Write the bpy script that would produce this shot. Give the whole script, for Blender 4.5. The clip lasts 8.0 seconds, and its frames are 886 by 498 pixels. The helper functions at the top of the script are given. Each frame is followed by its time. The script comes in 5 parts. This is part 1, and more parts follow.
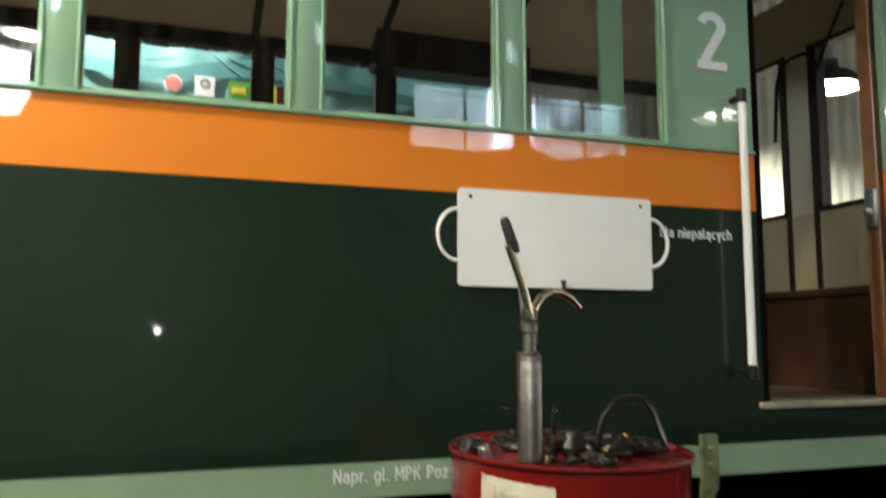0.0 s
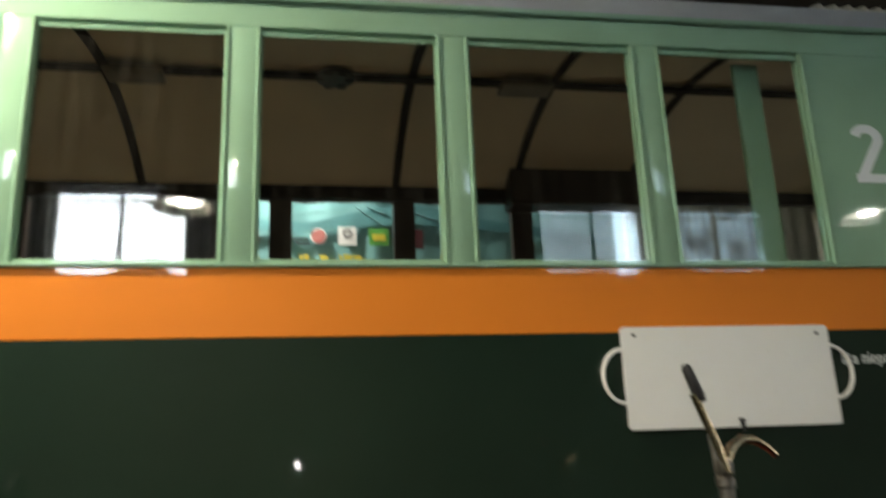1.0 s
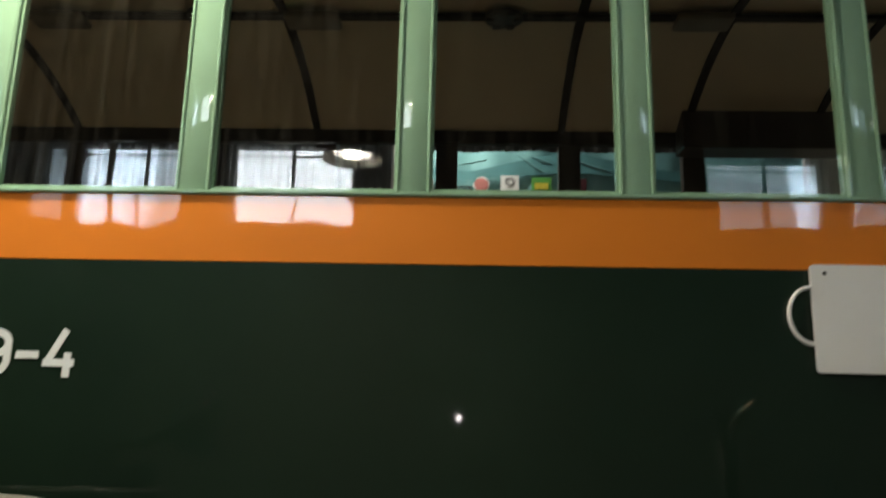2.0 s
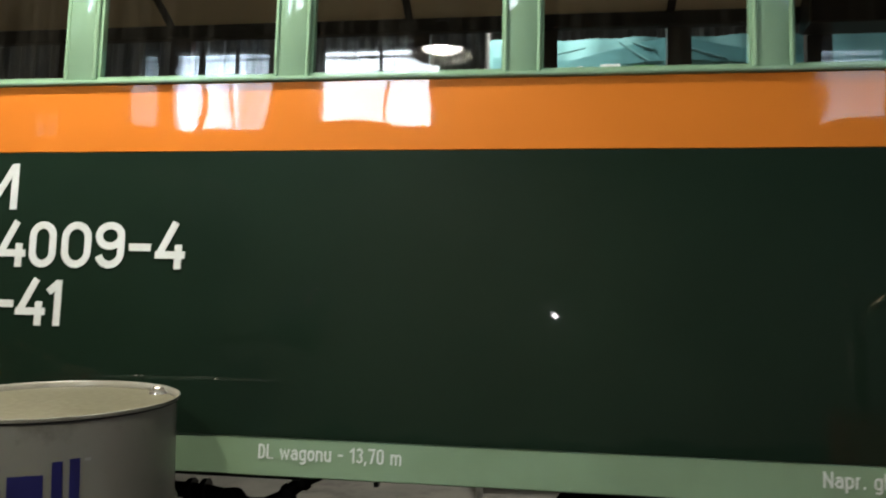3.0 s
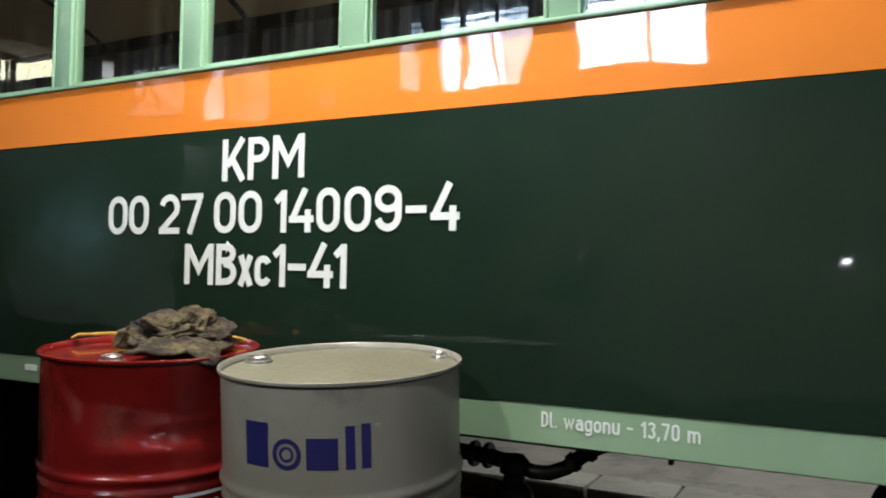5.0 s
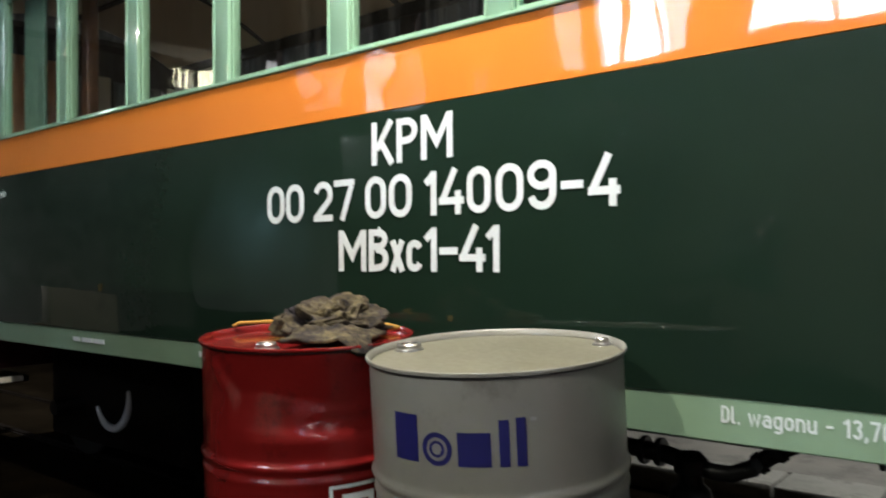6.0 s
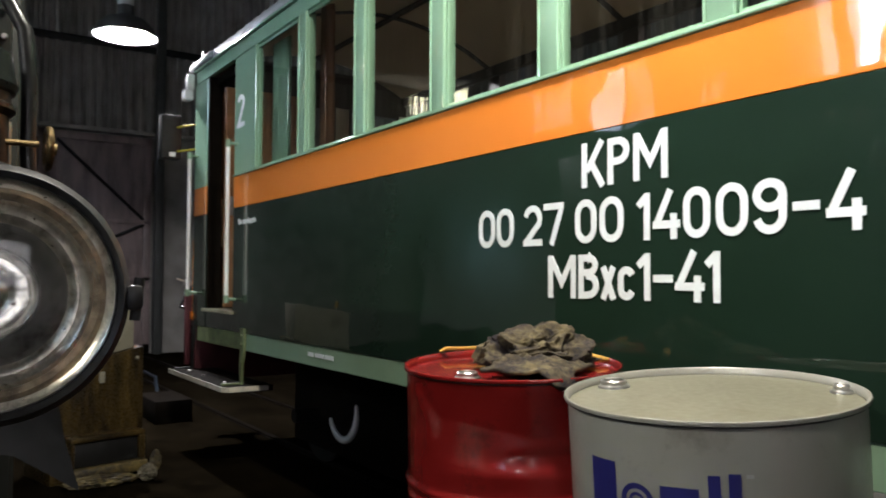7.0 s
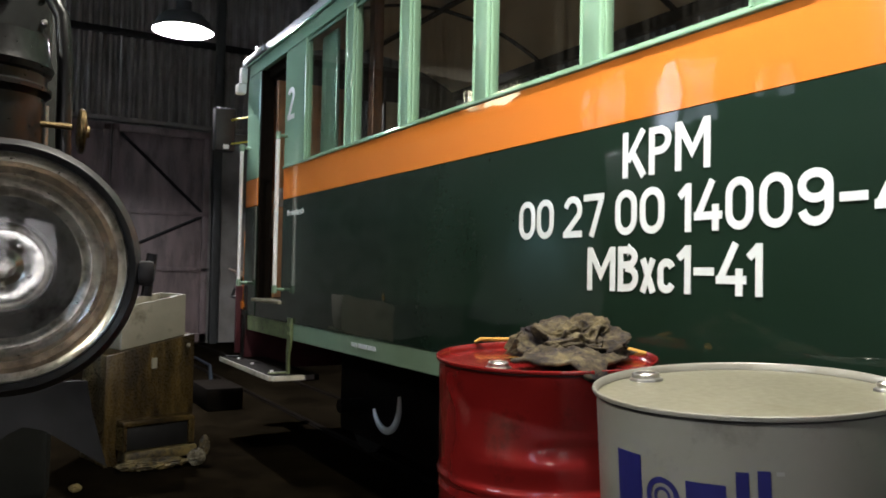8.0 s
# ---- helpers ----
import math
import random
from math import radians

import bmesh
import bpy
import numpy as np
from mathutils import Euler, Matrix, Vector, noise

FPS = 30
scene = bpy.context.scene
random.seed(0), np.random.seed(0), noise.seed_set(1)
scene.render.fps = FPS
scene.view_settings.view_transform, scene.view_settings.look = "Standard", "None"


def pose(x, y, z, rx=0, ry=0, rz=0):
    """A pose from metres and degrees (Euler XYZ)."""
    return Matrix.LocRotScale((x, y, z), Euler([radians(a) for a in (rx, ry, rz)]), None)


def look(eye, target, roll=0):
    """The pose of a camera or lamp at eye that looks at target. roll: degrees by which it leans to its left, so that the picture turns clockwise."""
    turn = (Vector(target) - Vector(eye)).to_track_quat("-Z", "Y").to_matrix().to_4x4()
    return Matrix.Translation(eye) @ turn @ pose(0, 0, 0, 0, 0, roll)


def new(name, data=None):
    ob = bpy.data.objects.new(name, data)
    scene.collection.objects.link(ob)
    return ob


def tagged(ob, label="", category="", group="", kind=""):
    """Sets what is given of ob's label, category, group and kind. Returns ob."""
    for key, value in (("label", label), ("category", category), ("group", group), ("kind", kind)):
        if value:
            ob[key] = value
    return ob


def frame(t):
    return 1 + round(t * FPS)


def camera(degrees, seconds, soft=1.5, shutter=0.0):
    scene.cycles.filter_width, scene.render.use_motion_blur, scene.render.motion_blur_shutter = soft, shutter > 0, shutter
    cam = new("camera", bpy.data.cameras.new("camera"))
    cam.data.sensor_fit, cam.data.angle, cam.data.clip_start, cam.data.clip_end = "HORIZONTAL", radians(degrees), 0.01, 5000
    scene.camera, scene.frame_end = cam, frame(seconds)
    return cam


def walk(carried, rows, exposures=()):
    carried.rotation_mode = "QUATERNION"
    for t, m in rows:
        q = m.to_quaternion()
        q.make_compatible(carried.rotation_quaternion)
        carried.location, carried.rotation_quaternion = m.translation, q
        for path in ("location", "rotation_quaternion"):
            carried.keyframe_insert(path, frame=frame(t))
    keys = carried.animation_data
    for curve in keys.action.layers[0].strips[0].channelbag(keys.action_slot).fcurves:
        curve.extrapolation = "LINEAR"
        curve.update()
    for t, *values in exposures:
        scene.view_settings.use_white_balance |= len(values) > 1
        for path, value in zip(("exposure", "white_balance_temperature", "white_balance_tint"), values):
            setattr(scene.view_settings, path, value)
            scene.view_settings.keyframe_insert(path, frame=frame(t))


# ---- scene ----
UNIT = 1.125          # metres to one unit of the plan below, set by the 585 mm oil drums
cam = camera(59.1, 8.0, soft=1.8, shutter=0.4)
PATH = [
    (0, (-0.334, -2.024, 1.108), (0.297, -0.14, 1.329), 0.1),
    (0.2, (-0.342, -2.026, 1.115), (0.231, -0.135, 1.426), -0.35),
    (0.3, (-0.348, -2.03, 1.118), (0.201, -0.134, 1.444), -0.38),
    (0.5, (-0.358, -2.034, 1.124), (0.131, -0.127, 1.473), -0.6),
    (0.7, (-0.384, -2.026, 1.145), (0.05, -0.11, 1.521), -1.03),
    (0.8, (-0.399, -2.02, 1.155), (-0.009, -0.109, 1.596), -1.45),
    (0.9, (-0.414, -2.017, 1.166), (-0.046, -0.106, 1.631), -1.9),
    (1, (-0.428, -2.013, 1.176), (-0.11, -0.111, 1.709), -2.3),
    (1.2, (-0.438, -2.016, 1.166), (-0.21, -0.12, 1.759), -1.97),
    (1.3, (-0.445, -2.014, 1.161), (-0.248, -0.119, 1.768), -1.68),
    (1.5, (-0.453, -2.005, 1.153), (-0.34, -0.097, 1.743), -0.9),
    (1.7, (-0.466, -2.013, 1.128), (-0.437, -0.098, 1.704), 0.18),
    (1.8, (-0.467, -1.995, 1.117), (-0.472, -0.067, 1.648), 0.83),
    (2, (-0.476, -1.989, 1.094), (-0.548, -0.04, 1.538), 1.3),
    (2.2, (-0.492, -1.981, 1.056), (-0.605, -0.027, 1.469), 1.3),
    (3.3, (-0.585, -1.845, 1.068), (-0.925, 0.119, 1.23), 1.24),
    (3.5, (-0.61, -1.819, 1.069), (-0.987, 0.137, 1.243), 1.1),
    (3.7, (-0.612, -1.801, 1.076), (-1.062, 0.142, 1.227), 1.33),
    (4, (-0.611, -1.782, 1.083), (-1.222, 0.118, 1.211), 0.8),
    (4.2, (-0.609, -1.77, 1.099), (-1.334, 0.091, 1.201), 0.9),
    (5.3, (-0.64, -1.743, 1.08), (-1.635, -0.009, 1.14), 0.8),
    (5.5, (-0.632, -1.726, 1.079), (-1.717, -0.047, 1.122), 0.6),
    (5.8, (-0.66, -1.671, 1.076), (-1.876, -0.083, 1.069), -0.04),
    (6, (-0.685, -1.632, 1.075), (-1.946, -0.081, 1.103), -0.4),
    (6.3, (-0.698, -1.601, 1.098), (-2.097, -0.172, 1.144), 0.02),
    (6.5, (-0.707, -1.582, 1.11), (-2.196, -0.248, 1.178), -0.1),
    (6.7, (-0.707, -1.564, 1.107), (-2.28, -0.331, 1.176), -0.16),
    (7, (-0.693, -1.535, 1.097), (-2.35, -0.417, 1.173), 0.2),
    (7.3, (-0.688, -1.524, 1.095), (-2.393, -0.481, 1.173), 0.46),
    (7.5, (-0.683, -1.514, 1.09), (-2.415, -0.517, 1.154), 0.6),
    (8, (-0.679, -1.483, 1.08), (-2.411, -0.484, 1.145), 1.1),
]
walk(cam, [(t, look(Vector(e) * UNIT, Vector(g) * UNIT, r)) for t, e, g, r in PATH],
     [(0, 0.28, 6450, 12), (0.5, 0.08, 6450, 12), (1.0, -0.25, 6600, 13), (1.5, -0.70, 6750, 14), (2.0, -0.92, 6550, 14), (2.2, -0.85, 6500, 14),
      (3.5, -0.14, 6020, 15), (4.0, -0.02, 5900, 16), (5.3, 0.05, 5780, 17), (6.5, 0.11, 5820, 18), (8.0, 0.20, 5850, 18)])

# ---- world, lamps, exposure ----
world = bpy.data.worlds.new("hall_dark")
scene.world = world
world.use_nodes = True
world.node_tree.nodes["Background"].inputs[0].default_value = (0.5, 0.55, 0.6, 1)
world.node_tree.nodes["Background"].inputs[1].default_value = 0.01


def disk_lamp(x, y, z, size, watts, colour):
    d = bpy.data.lights.new("pendant_light", "AREA")
    d.shape, d.size, d.energy, d.color = "DISK", size * UNIT, watts * UNIT ** 2, colour
    o = new("pendant_light", d)
    o.matrix_world = pose(x * UNIT, y * UNIT, z * UNIT)
    return o


WARM = (1.0, 0.97, 0.88)
LAMPS = [(-1.42, -3.8, 3.13), (-7.09, -0.22, 2.98), (-1.75, -0.62, 3.15), (4.8, 3.0, 3.19), (-0.9, 2.25, 3.35), (4.3, -3.8, 3.10)]
for i, (lx, ly, lz) in enumerate(LAMPS):
    disk_lamp(lx, ly, lz + 0.045, 0.30 if i == 3 else 0.13, (124, 175, 120, 200, 66, 30)[i], ((1.0, 0.93, 0.65), WARM, (1.0, 0.92, 0.68), WARM, WARM, WARM)[i])


# ---- materials ----
def mat(name, colour, rough=0.5, metal=0.0, vary=0.15, scale=8.0, fine=90.0, bump=0.05, coat=0.0, dirt=None, dirt_amount=0.0, warp=0.0, island=0.0, spec=0.5, streak=1.0):
    """A painted, metal or mineral surface with stains at two scales, and relief."""
    m = bpy.data.materials.new(name)
    m.use_nodes = True
    nt = m.node_tree
    b = nt.nodes["Principled BSDF"]
    co = nt.nodes.new("ShaderNodeTexCoord")
    n1 = nt.nodes.new("ShaderNodeTexNoise")
    n1.inputs["Scale"].default_value, n1.inputs["Detail"].default_value = scale, 6
    n2 = nt.nodes.new("ShaderNodeTexNoise")
    n2.inputs["Scale"].default_value, n2.inputs["Detail"].default_value = fine, 4
    mp = nt.nodes.new("ShaderNodeMapping")
    mp.inputs["Scale"].default_value = (1, 1, 1 / streak)
    nt.links.new(co.outputs["Object"], mp.inputs[0])
    nt.links.new(mp.outputs[0], n1.inputs["Vector"])
    nt.links.new(co.outputs["Object"], n2.inputs["Vector"])
    mr = nt.nodes.new("ShaderNodeMapRange")
    mr.inputs[1].default_value, mr.inputs[2].default_value = 0.25, 0.75
    mr.inputs[3].default_value, mr.inputs[4].default_value = 1 - vary, 1 + vary
    nt.links.new(n1.outputs[0], mr.inputs[0])
    mul = nt.nodes.new("ShaderNodeVectorMath")
    mul.operation = "SCALE"
    mul.inputs[0].default_value = colour[:3]
    nt.links.new(mr.outputs[0], mul.inputs[3])
    out = mul.outputs[0]
    if island:
        oi = nt.nodes.new("ShaderNodeObjectInfo")
        m2 = nt.nodes.new("ShaderNodeMapRange")
        m2.inputs[3].default_value, m2.inputs[4].default_value = 1 - island, 1 + island
        nt.links.new(oi.outputs["Random"], m2.inputs[0])
        mu2 = nt.nodes.new("ShaderNodeVectorMath")
        mu2.operation = "SCALE"
        nt.links.new(out, mu2.inputs[0])
        nt.links.new(m2.outputs[0], mu2.inputs[3])
        out = mu2.outputs[0]
    if dirt:
        nd = nt.nodes.new("ShaderNodeTexNoise")
        nd.inputs["Scale"].default_value, nd.inputs["Detail"].default_value, nd.inputs["Roughness"].default_value = scale * 0.7 + 2, 8, 0.7
        nt.links.new(mp.outputs[0], nd.inputs["Vector"])
        r2 = nt.nodes.new("ShaderNodeMapRange")
        r2.inputs[1].default_value, r2.inputs[2].default_value = 0.62 - 0.25 * dirt_amount, 0.78 - 0.2 * dirt_amount
        nt.links.new(nd.outputs[0], r2.inputs[0])
        mx = nt.nodes.new("ShaderNodeMix")
        mx.data_type = "RGBA"
        nt.links.new(r2.outputs[0], mx.inputs[0])
        nt.links.new(out, mx.inputs[6])
        mx.inputs[7].default_value = (*dirt, 1)
        out = mx.outputs[2]
    nt.links.new(out, b.inputs["Base Color"])
    rr = nt.nodes.new("ShaderNodeMapRange")
    rr.inputs[3].default_value, rr.inputs[4].default_value = max(0.02, rough - 0.25 * rough), min(1, rough + 0.25 * rough)
    nt.links.new(n2.outputs[0], rr.inputs[0])
    nt.links.new(rr.outputs[0], b.inputs["Roughness"])
    b.inputs["Metallic"].default_value = metal
    b.inputs["Specular IOR Level"].default_value = spec
    if coat >= 0.9:
        b.inputs["Specular IOR Level"].default_value = spec * 0.1
    b.inputs["Coat Weight"].default_value = coat
    b.inputs["Coat Roughness"].default_value = 0.03
    bp = nt.nodes.new("ShaderNodeBump")
    bp.inputs["Strength"].default_value, bp.inputs["Distance"].default_value = bump, 0.002
    nt.links.new(n2.outputs[0], bp.inputs["Height"])
    last = bp
    if warp:
        n3 = nt.nodes.new("ShaderNodeTexNoise")
        n3.inputs["Scale"].default_value, n3.inputs["Detail"].default_value = 3.5, 1.0
        nt.links.new(co.outputs["Object"], n3.inputs["Vector"])
        b2 = nt.nodes.new("ShaderNodeBump")
        b2.inputs["Strength"].default_value, b2.inputs["Distance"].default_value = 1.0, warp
        nt.links.new(n3.outputs[0], b2.inputs["Height"])
        nt.links.new(bp.outputs[0], b2.inputs["Normal"])
        last = b2
    nt.links.new(last.outputs[0], b.inputs["Normal"])
    if coat:
        nt.links.new(last.outputs[0], b.inputs["Coat Normal"])
    return m


def glow(name, colour, strength):
    m = bpy.data.materials.new(name)
    m.use_nodes = True
    b = m.node_tree.nodes["Principled BSDF"]
    b.inputs["Base Color"].default_value = (0.8, 0.8, 0.8, 1)
    b.inputs["Emission Color"].default_value = (*colour, 1)
    b.inputs["Emission Strength"].default_value = strength
    return m


def glass(name, tint=(0.95, 0.965, 0.95), ior=1.5, rough=0.0, dust=0.0):
    m = bpy.data.materials.new(name)
    m.use_nodes = True
    nt = m.node_tree
    nt.nodes.remove(nt.nodes["Principled BSDF"])
    out = nt.nodes["Material Output"]
    tr, gl, lw, pw, mr, mx = (nt.nodes.new(k) for k in ("ShaderNodeBsdfTransparent", "ShaderNodeBsdfGlossy", "ShaderNodeLayerWeight", "ShaderNodeMath", "ShaderNodeMapRange", "ShaderNodeMixShader"))
    tr.inputs[0].default_value = (*tint, 1)
    gl.inputs["Roughness"].default_value = rough
    f0 = ((ior - 1) / (ior + 1)) ** 2
    pw.operation = "POWER"
    pw.inputs[1].default_value = 5
    mr.inputs[3].default_value, mr.inputs[4].default_value = f0, 1
    nt.links.new(lw.outputs["Facing"], pw.inputs[0])
    nt.links.new(pw.outputs[0], mr.inputs[0])
    nt.links.new(mr.outputs[0], mx.inputs[0])
    nt.links.new(tr.outputs[0], mx.inputs[1])
    nt.links.new(gl.outputs[0], mx.inputs[2])
    last = mx
    if dust:
        co, mp, ns, rg, df, m2 = (nt.nodes.new(k) for k in ("ShaderNodeTexCoord", "ShaderNodeMapping", "ShaderNodeTexNoise", "ShaderNodeMapRange", "ShaderNodeBsdfDiffuse", "ShaderNodeMixShader"))
        mp.inputs["Scale"].default_value = (26, 1, 2.2)
        ns.inputs["Scale"].default_value, ns.inputs["Detail"].default_value, ns.inputs["Roughness"].default_value = 1.0, 6, 0.65
        rg.inputs[1].default_value, rg.inputs[2].default_value = 0.45, 0.85
        rg.inputs[3].default_value, rg.inputs[4].default_value = dust * 0.25, dust * 2.5
        df.inputs[0].default_value = (0.55, 0.52, 0.45, 1)
        nt.links.new(co.outputs["Object"], mp.inputs[0])
        nt.links.new(mp.outputs[0], ns.inputs["Vector"])
        nt.links.new(ns.outputs[0], rg.inputs[0])
        nt.links.new(rg.outputs[0], m2.inputs[0])
        nt.links.new(mx.outputs[0], m2.inputs[1])
        nt.links.new(df.outputs[0], m2.inputs[2])
        last = m2
    nt.links.new(last.outputs[0], out.inputs[0])
    return m


M_DARK = mat("dark_green_gloss_paint", (0.0084, 0.0196, 0.0122), 0.42, vary=0.2, scale=1.5, fine=40, bump=0.01, coat=1.0, warp=0.003)
M_ORANGE = mat("orange_gloss_paint", (0.64, 0.192, 0.022), 0.42, vary=0.05, scale=2, fine=40, bump=0.01, coat=1.0, warp=0.003)
M_LIGHT = mat("pale_green_gloss_paint", (0.228, 0.372, 0.262), 0.25, vary=0.06, scale=3, fine=50, bump=0.02, coat=0.9, warp=0.0003, spec=0.0)
M_SOLE = mat("pale_green_frame_paint", (0.195, 0.295, 0.195), 0.4, vary=0.12, scale=3, fine=50, bump=0.03, coat=0.3)
M_ROOF = mat("grey_roof_paint", (0.30, 0.315, 0.33), 0.6, vary=0.2, scale=2, bump=0.05, spec=0.3)
M_RIB = mat("dark_brown_ceiling_strip", (0.012, 0.006, 0.004), 0.6, vary=0.3, scale=12, bump=0.05, spec=0.1)
M_WHITE = mat("white_enamel", (0.78, 0.78, 0.76), 0.3, vary=0.02, scale=4, bump=0.01, coat=0.4)
M_LETTER = mat("white_lettering", (0.66, 0.70, 0.72), 0.4, vary=0.05, scale=20, bump=0.0)
M_CREAM = mat("cream_ceiling_board", (0.72, 0.64, 0.47), 0.5, vary=0.1, scale=3, bump=0.03)
M_DADO = mat("dark_varnished_dado", (0.070, 0.031, 0.014), 0.35, vary=0.3, scale=8, bump=0.05, coat=0.2)
# Frame green darkened for both grime and the shade near the steps.
M_OLIVE = mat("dirty_shaded_green_paint", (0.12, 0.15, 0.065), 0.45, vary=0.25, scale=18, bump=0.08, dirt=(0.035, 0.035, 0.022), dirt_amount=0.5)
M_WORN = mat("worn_pale_plate", (0.27, 0.25, 0.17), 0.5, vary=0.3, scale=14, bump=0.1, dirt=(0.16, 0.14, 0.10), dirt_amount=0.5)
M_PANEL = mat("cream_painted_panel", (0.50, 0.43, 0.30), 0.5, vary=0.1, scale=3, bump=0.03)
M_OAK = mat("worn_oak_edge", (0.22, 0.10, 0.045), 0.35, vary=0.35, scale=12, bump=0.06)
M_PLANK = mat("pale_bounce_boards", (0.16, 0.105, 0.058), 0.55, vary=0.3, scale=9, bump=0.06)
M_VARN = mat("lamplit_varnished_wood", (0.40, 0.19, 0.075), 0.3, vary=0.25, scale=10, bump=0.04, coat=0.3)
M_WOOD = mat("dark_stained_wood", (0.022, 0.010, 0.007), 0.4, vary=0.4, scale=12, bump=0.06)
M_BROWN = mat("varnished_brown_wood", (0.075, 0.032, 0.014), 0.3, vary=0.4, scale=10, bump=0.05, coat=0.4)
M_BLACK = mat("black_iron", (0.007, 0.007, 0.007), 0.5, vary=0.4, scale=15, bump=0.15, spec=0.3)
M_STEEL = mat("worn_steel", (0.45, 0.44, 0.42), 0.35, 1.0, vary=0.25, scale=20, bump=0.1)
M_CHROME = mat("polished_steel", (0.75, 0.73, 0.69), 0.28, 1.0, vary=0.12, scale=25, bump=0.02)
M_BRASS = mat("tarnished_brass", (0.20, 0.145, 0.07), 0.42, 1.0, vary=0.5, scale=25, bump=0.2, dirt=(0.03, 0.022, 0.014), dirt_amount=0.6)
M_RED = mat("red_drum_paint", (0.150, 0.008, 0.0075), 0.17, vary=0.15, scale=6, fine=60, bump=0.008, coat=0.4, dirt=(0.045, 0.006, 0.005), dirt_amount=0.25)
M_SILVER = mat("grey_drum_paint", (0.195, 0.190, 0.165), 0.36, 0.0, vary=0.12, scale=5, fine=60, bump=0.03, coat=0.2, dirt=(0.11, 0.10, 0.085), dirt_amount=0.2)
M_LID = mat("bare_steel_lid", (0.155, 0.149, 0.106), 0.40, 0.2, vary=0.14, scale=5, fine=60, bump=0.03, dirt=(0.11, 0.10, 0.066), dirt_amount=0.3)
M_OILY = mat("oil_covered_red_lid", (0.14, 0.008, 0.007), 0.25, vary=0.4, scale=12, fine=80, bump=0.3, dirt=(0.012, 0.008, 0.007), dirt_amount=0.65)
M_BLUE = mat("blue_print", (0.013, 0.013, 0.095), 0.4, vary=0.05, bump=0.0)
M_RAG = mat("oily_rag_cloth", (0.096, 0.078, 0.042), 0.9, vary=0.7, scale=24, fine=400, bump=0.7, dirt=(0.017, 0.014, 0.016), dirt_amount=1.0, spec=0.15)
M_YELLOW = mat("yellow_ochre_cloth", (0.36, 0.195, 0.022), 0.8, vary=0.25, scale=30, bump=0.2)
# Near-black base far below common concrete, blotched darker, without specular.
M_FLOOR = mat("near_black_concrete", (0.0058, 0.0043, 0.0024), 0.8, vary=0.6, scale=2.5, fine=25, bump=0.5, dirt=(0.0025, 0.0019, 0.0012), dirt_amount=0.7, spec=0.0)
M_SLAB = mat("concrete_slab", (0.222, 0.22, 0.176), 0.8, vary=0.3, scale=7, fine=60, bump=0.5, island=0.15, dirt=(0.10, 0.09, 0.07), dirt_amount=0.4)
M_WALK = mat("grey_concrete", (0.19, 0.182, 0.145), 0.8, vary=0.25, scale=2.5, fine=40, bump=0.3, dirt=(0.10, 0.09, 0.072), dirt_amount=0.45)
# Much darker than the wall sheet, used for the ceiling only.
M_CEILING = mat("near_black_ceiling_sheet", (0.03, 0.027, 0.024), 0.8, vary=0.4, scale=2, bump=0.1, spec=0.2)
M_CORR = mat("dark_corrugated_sheet", (0.24, 0.225, 0.205), 0.5, 0.2, vary=0.3, scale=3, bump=0.1)
# Darker version of the corrugated sheet for most of the far wall.
M_CORRD = mat("blackish_corrugated_sheet", (0.07, 0.067, 0.062), 0.6, 0.0, vary=0.3, scale=3, bump=0.1)
M_SALMON = mat("faded_red_print", (0.50, 0.17, 0.15), 0.6, vary=0.15, scale=30, bump=0.0)
M_PALE = mat("pale_corrugated_sheet", (0.55, 0.53, 0.42), 0.5, 0.0, vary=0.12, scale=3, bump=0.1)
M_DOOR = mat("brown_steel_door", (0.215, 0.165, 0.158), 0.5, vary=0.3, scale=6, bump=0.12, dirt=(0.11, 0.085, 0.078), dirt_amount=0.5, streak=4)
M_TEAL = mat("teal_banner_cloth", (0.16, 0.37, 0.37), 0.6, vary=0.2, scale=2, bump=0.1)
M_PLASTER = mat("grey_plaster", (0.135, 0.14, 0.12), 0.85, vary=0.25, scale=2, bump=0.3)
M_LAMP = glow("lamp_glow", (1.0, 0.94, 0.80), 34)
def daylight(name, colour, strength, ribs=0.25, blotch=0.3):
    """Overcast daylight behind ribbed panes, with the blurred shapes of trees."""
    m = glow(name, colour, strength)
    nt = m.node_tree
    b = nt.nodes["Principled BSDF"]
    co = nt.nodes.new("ShaderNodeTexCoord")
    wv = nt.nodes.new("ShaderNodeTexWave")
    wv.inputs["Scale"].default_value, wv.inputs["Distortion"].default_value = 3.2, 0.6
    ns = nt.nodes.new("ShaderNodeTexNoise")
    ns.inputs["Scale"].default_value, ns.inputs["Detail"].default_value = 3.5, 5
    nt.links.new(co.outputs["Object"], wv.inputs["Vector"])
    nt.links.new(co.outputs["Object"], ns.inputs["Vector"])
    r1, r2, mu = (nt.nodes.new(k) for k in ("ShaderNodeMapRange", "ShaderNodeMapRange", "ShaderNodeMath"))
    r1.inputs[3].default_value, r1.inputs[4].default_value = strength * (1 - ribs), strength * (1 + ribs)
    r2.inputs[1].default_value, r2.inputs[2].default_value = 0.35, 0.65
    r2.inputs[3].default_value, r2.inputs[4].default_value = 1 - blotch, 1 + blotch
    nt.links.new(wv.outputs[0], r1.inputs[0])
    nt.links.new(ns.outputs[0], r2.inputs[0])
    mu.operation = "MULTIPLY"
    nt.links.new(r1.outputs[0], mu.inputs[0])
    nt.links.new(r2.outputs[0], mu.inputs[1])
    nt.links.new(mu.outputs[0], b.inputs["Emission Strength"])
    return m


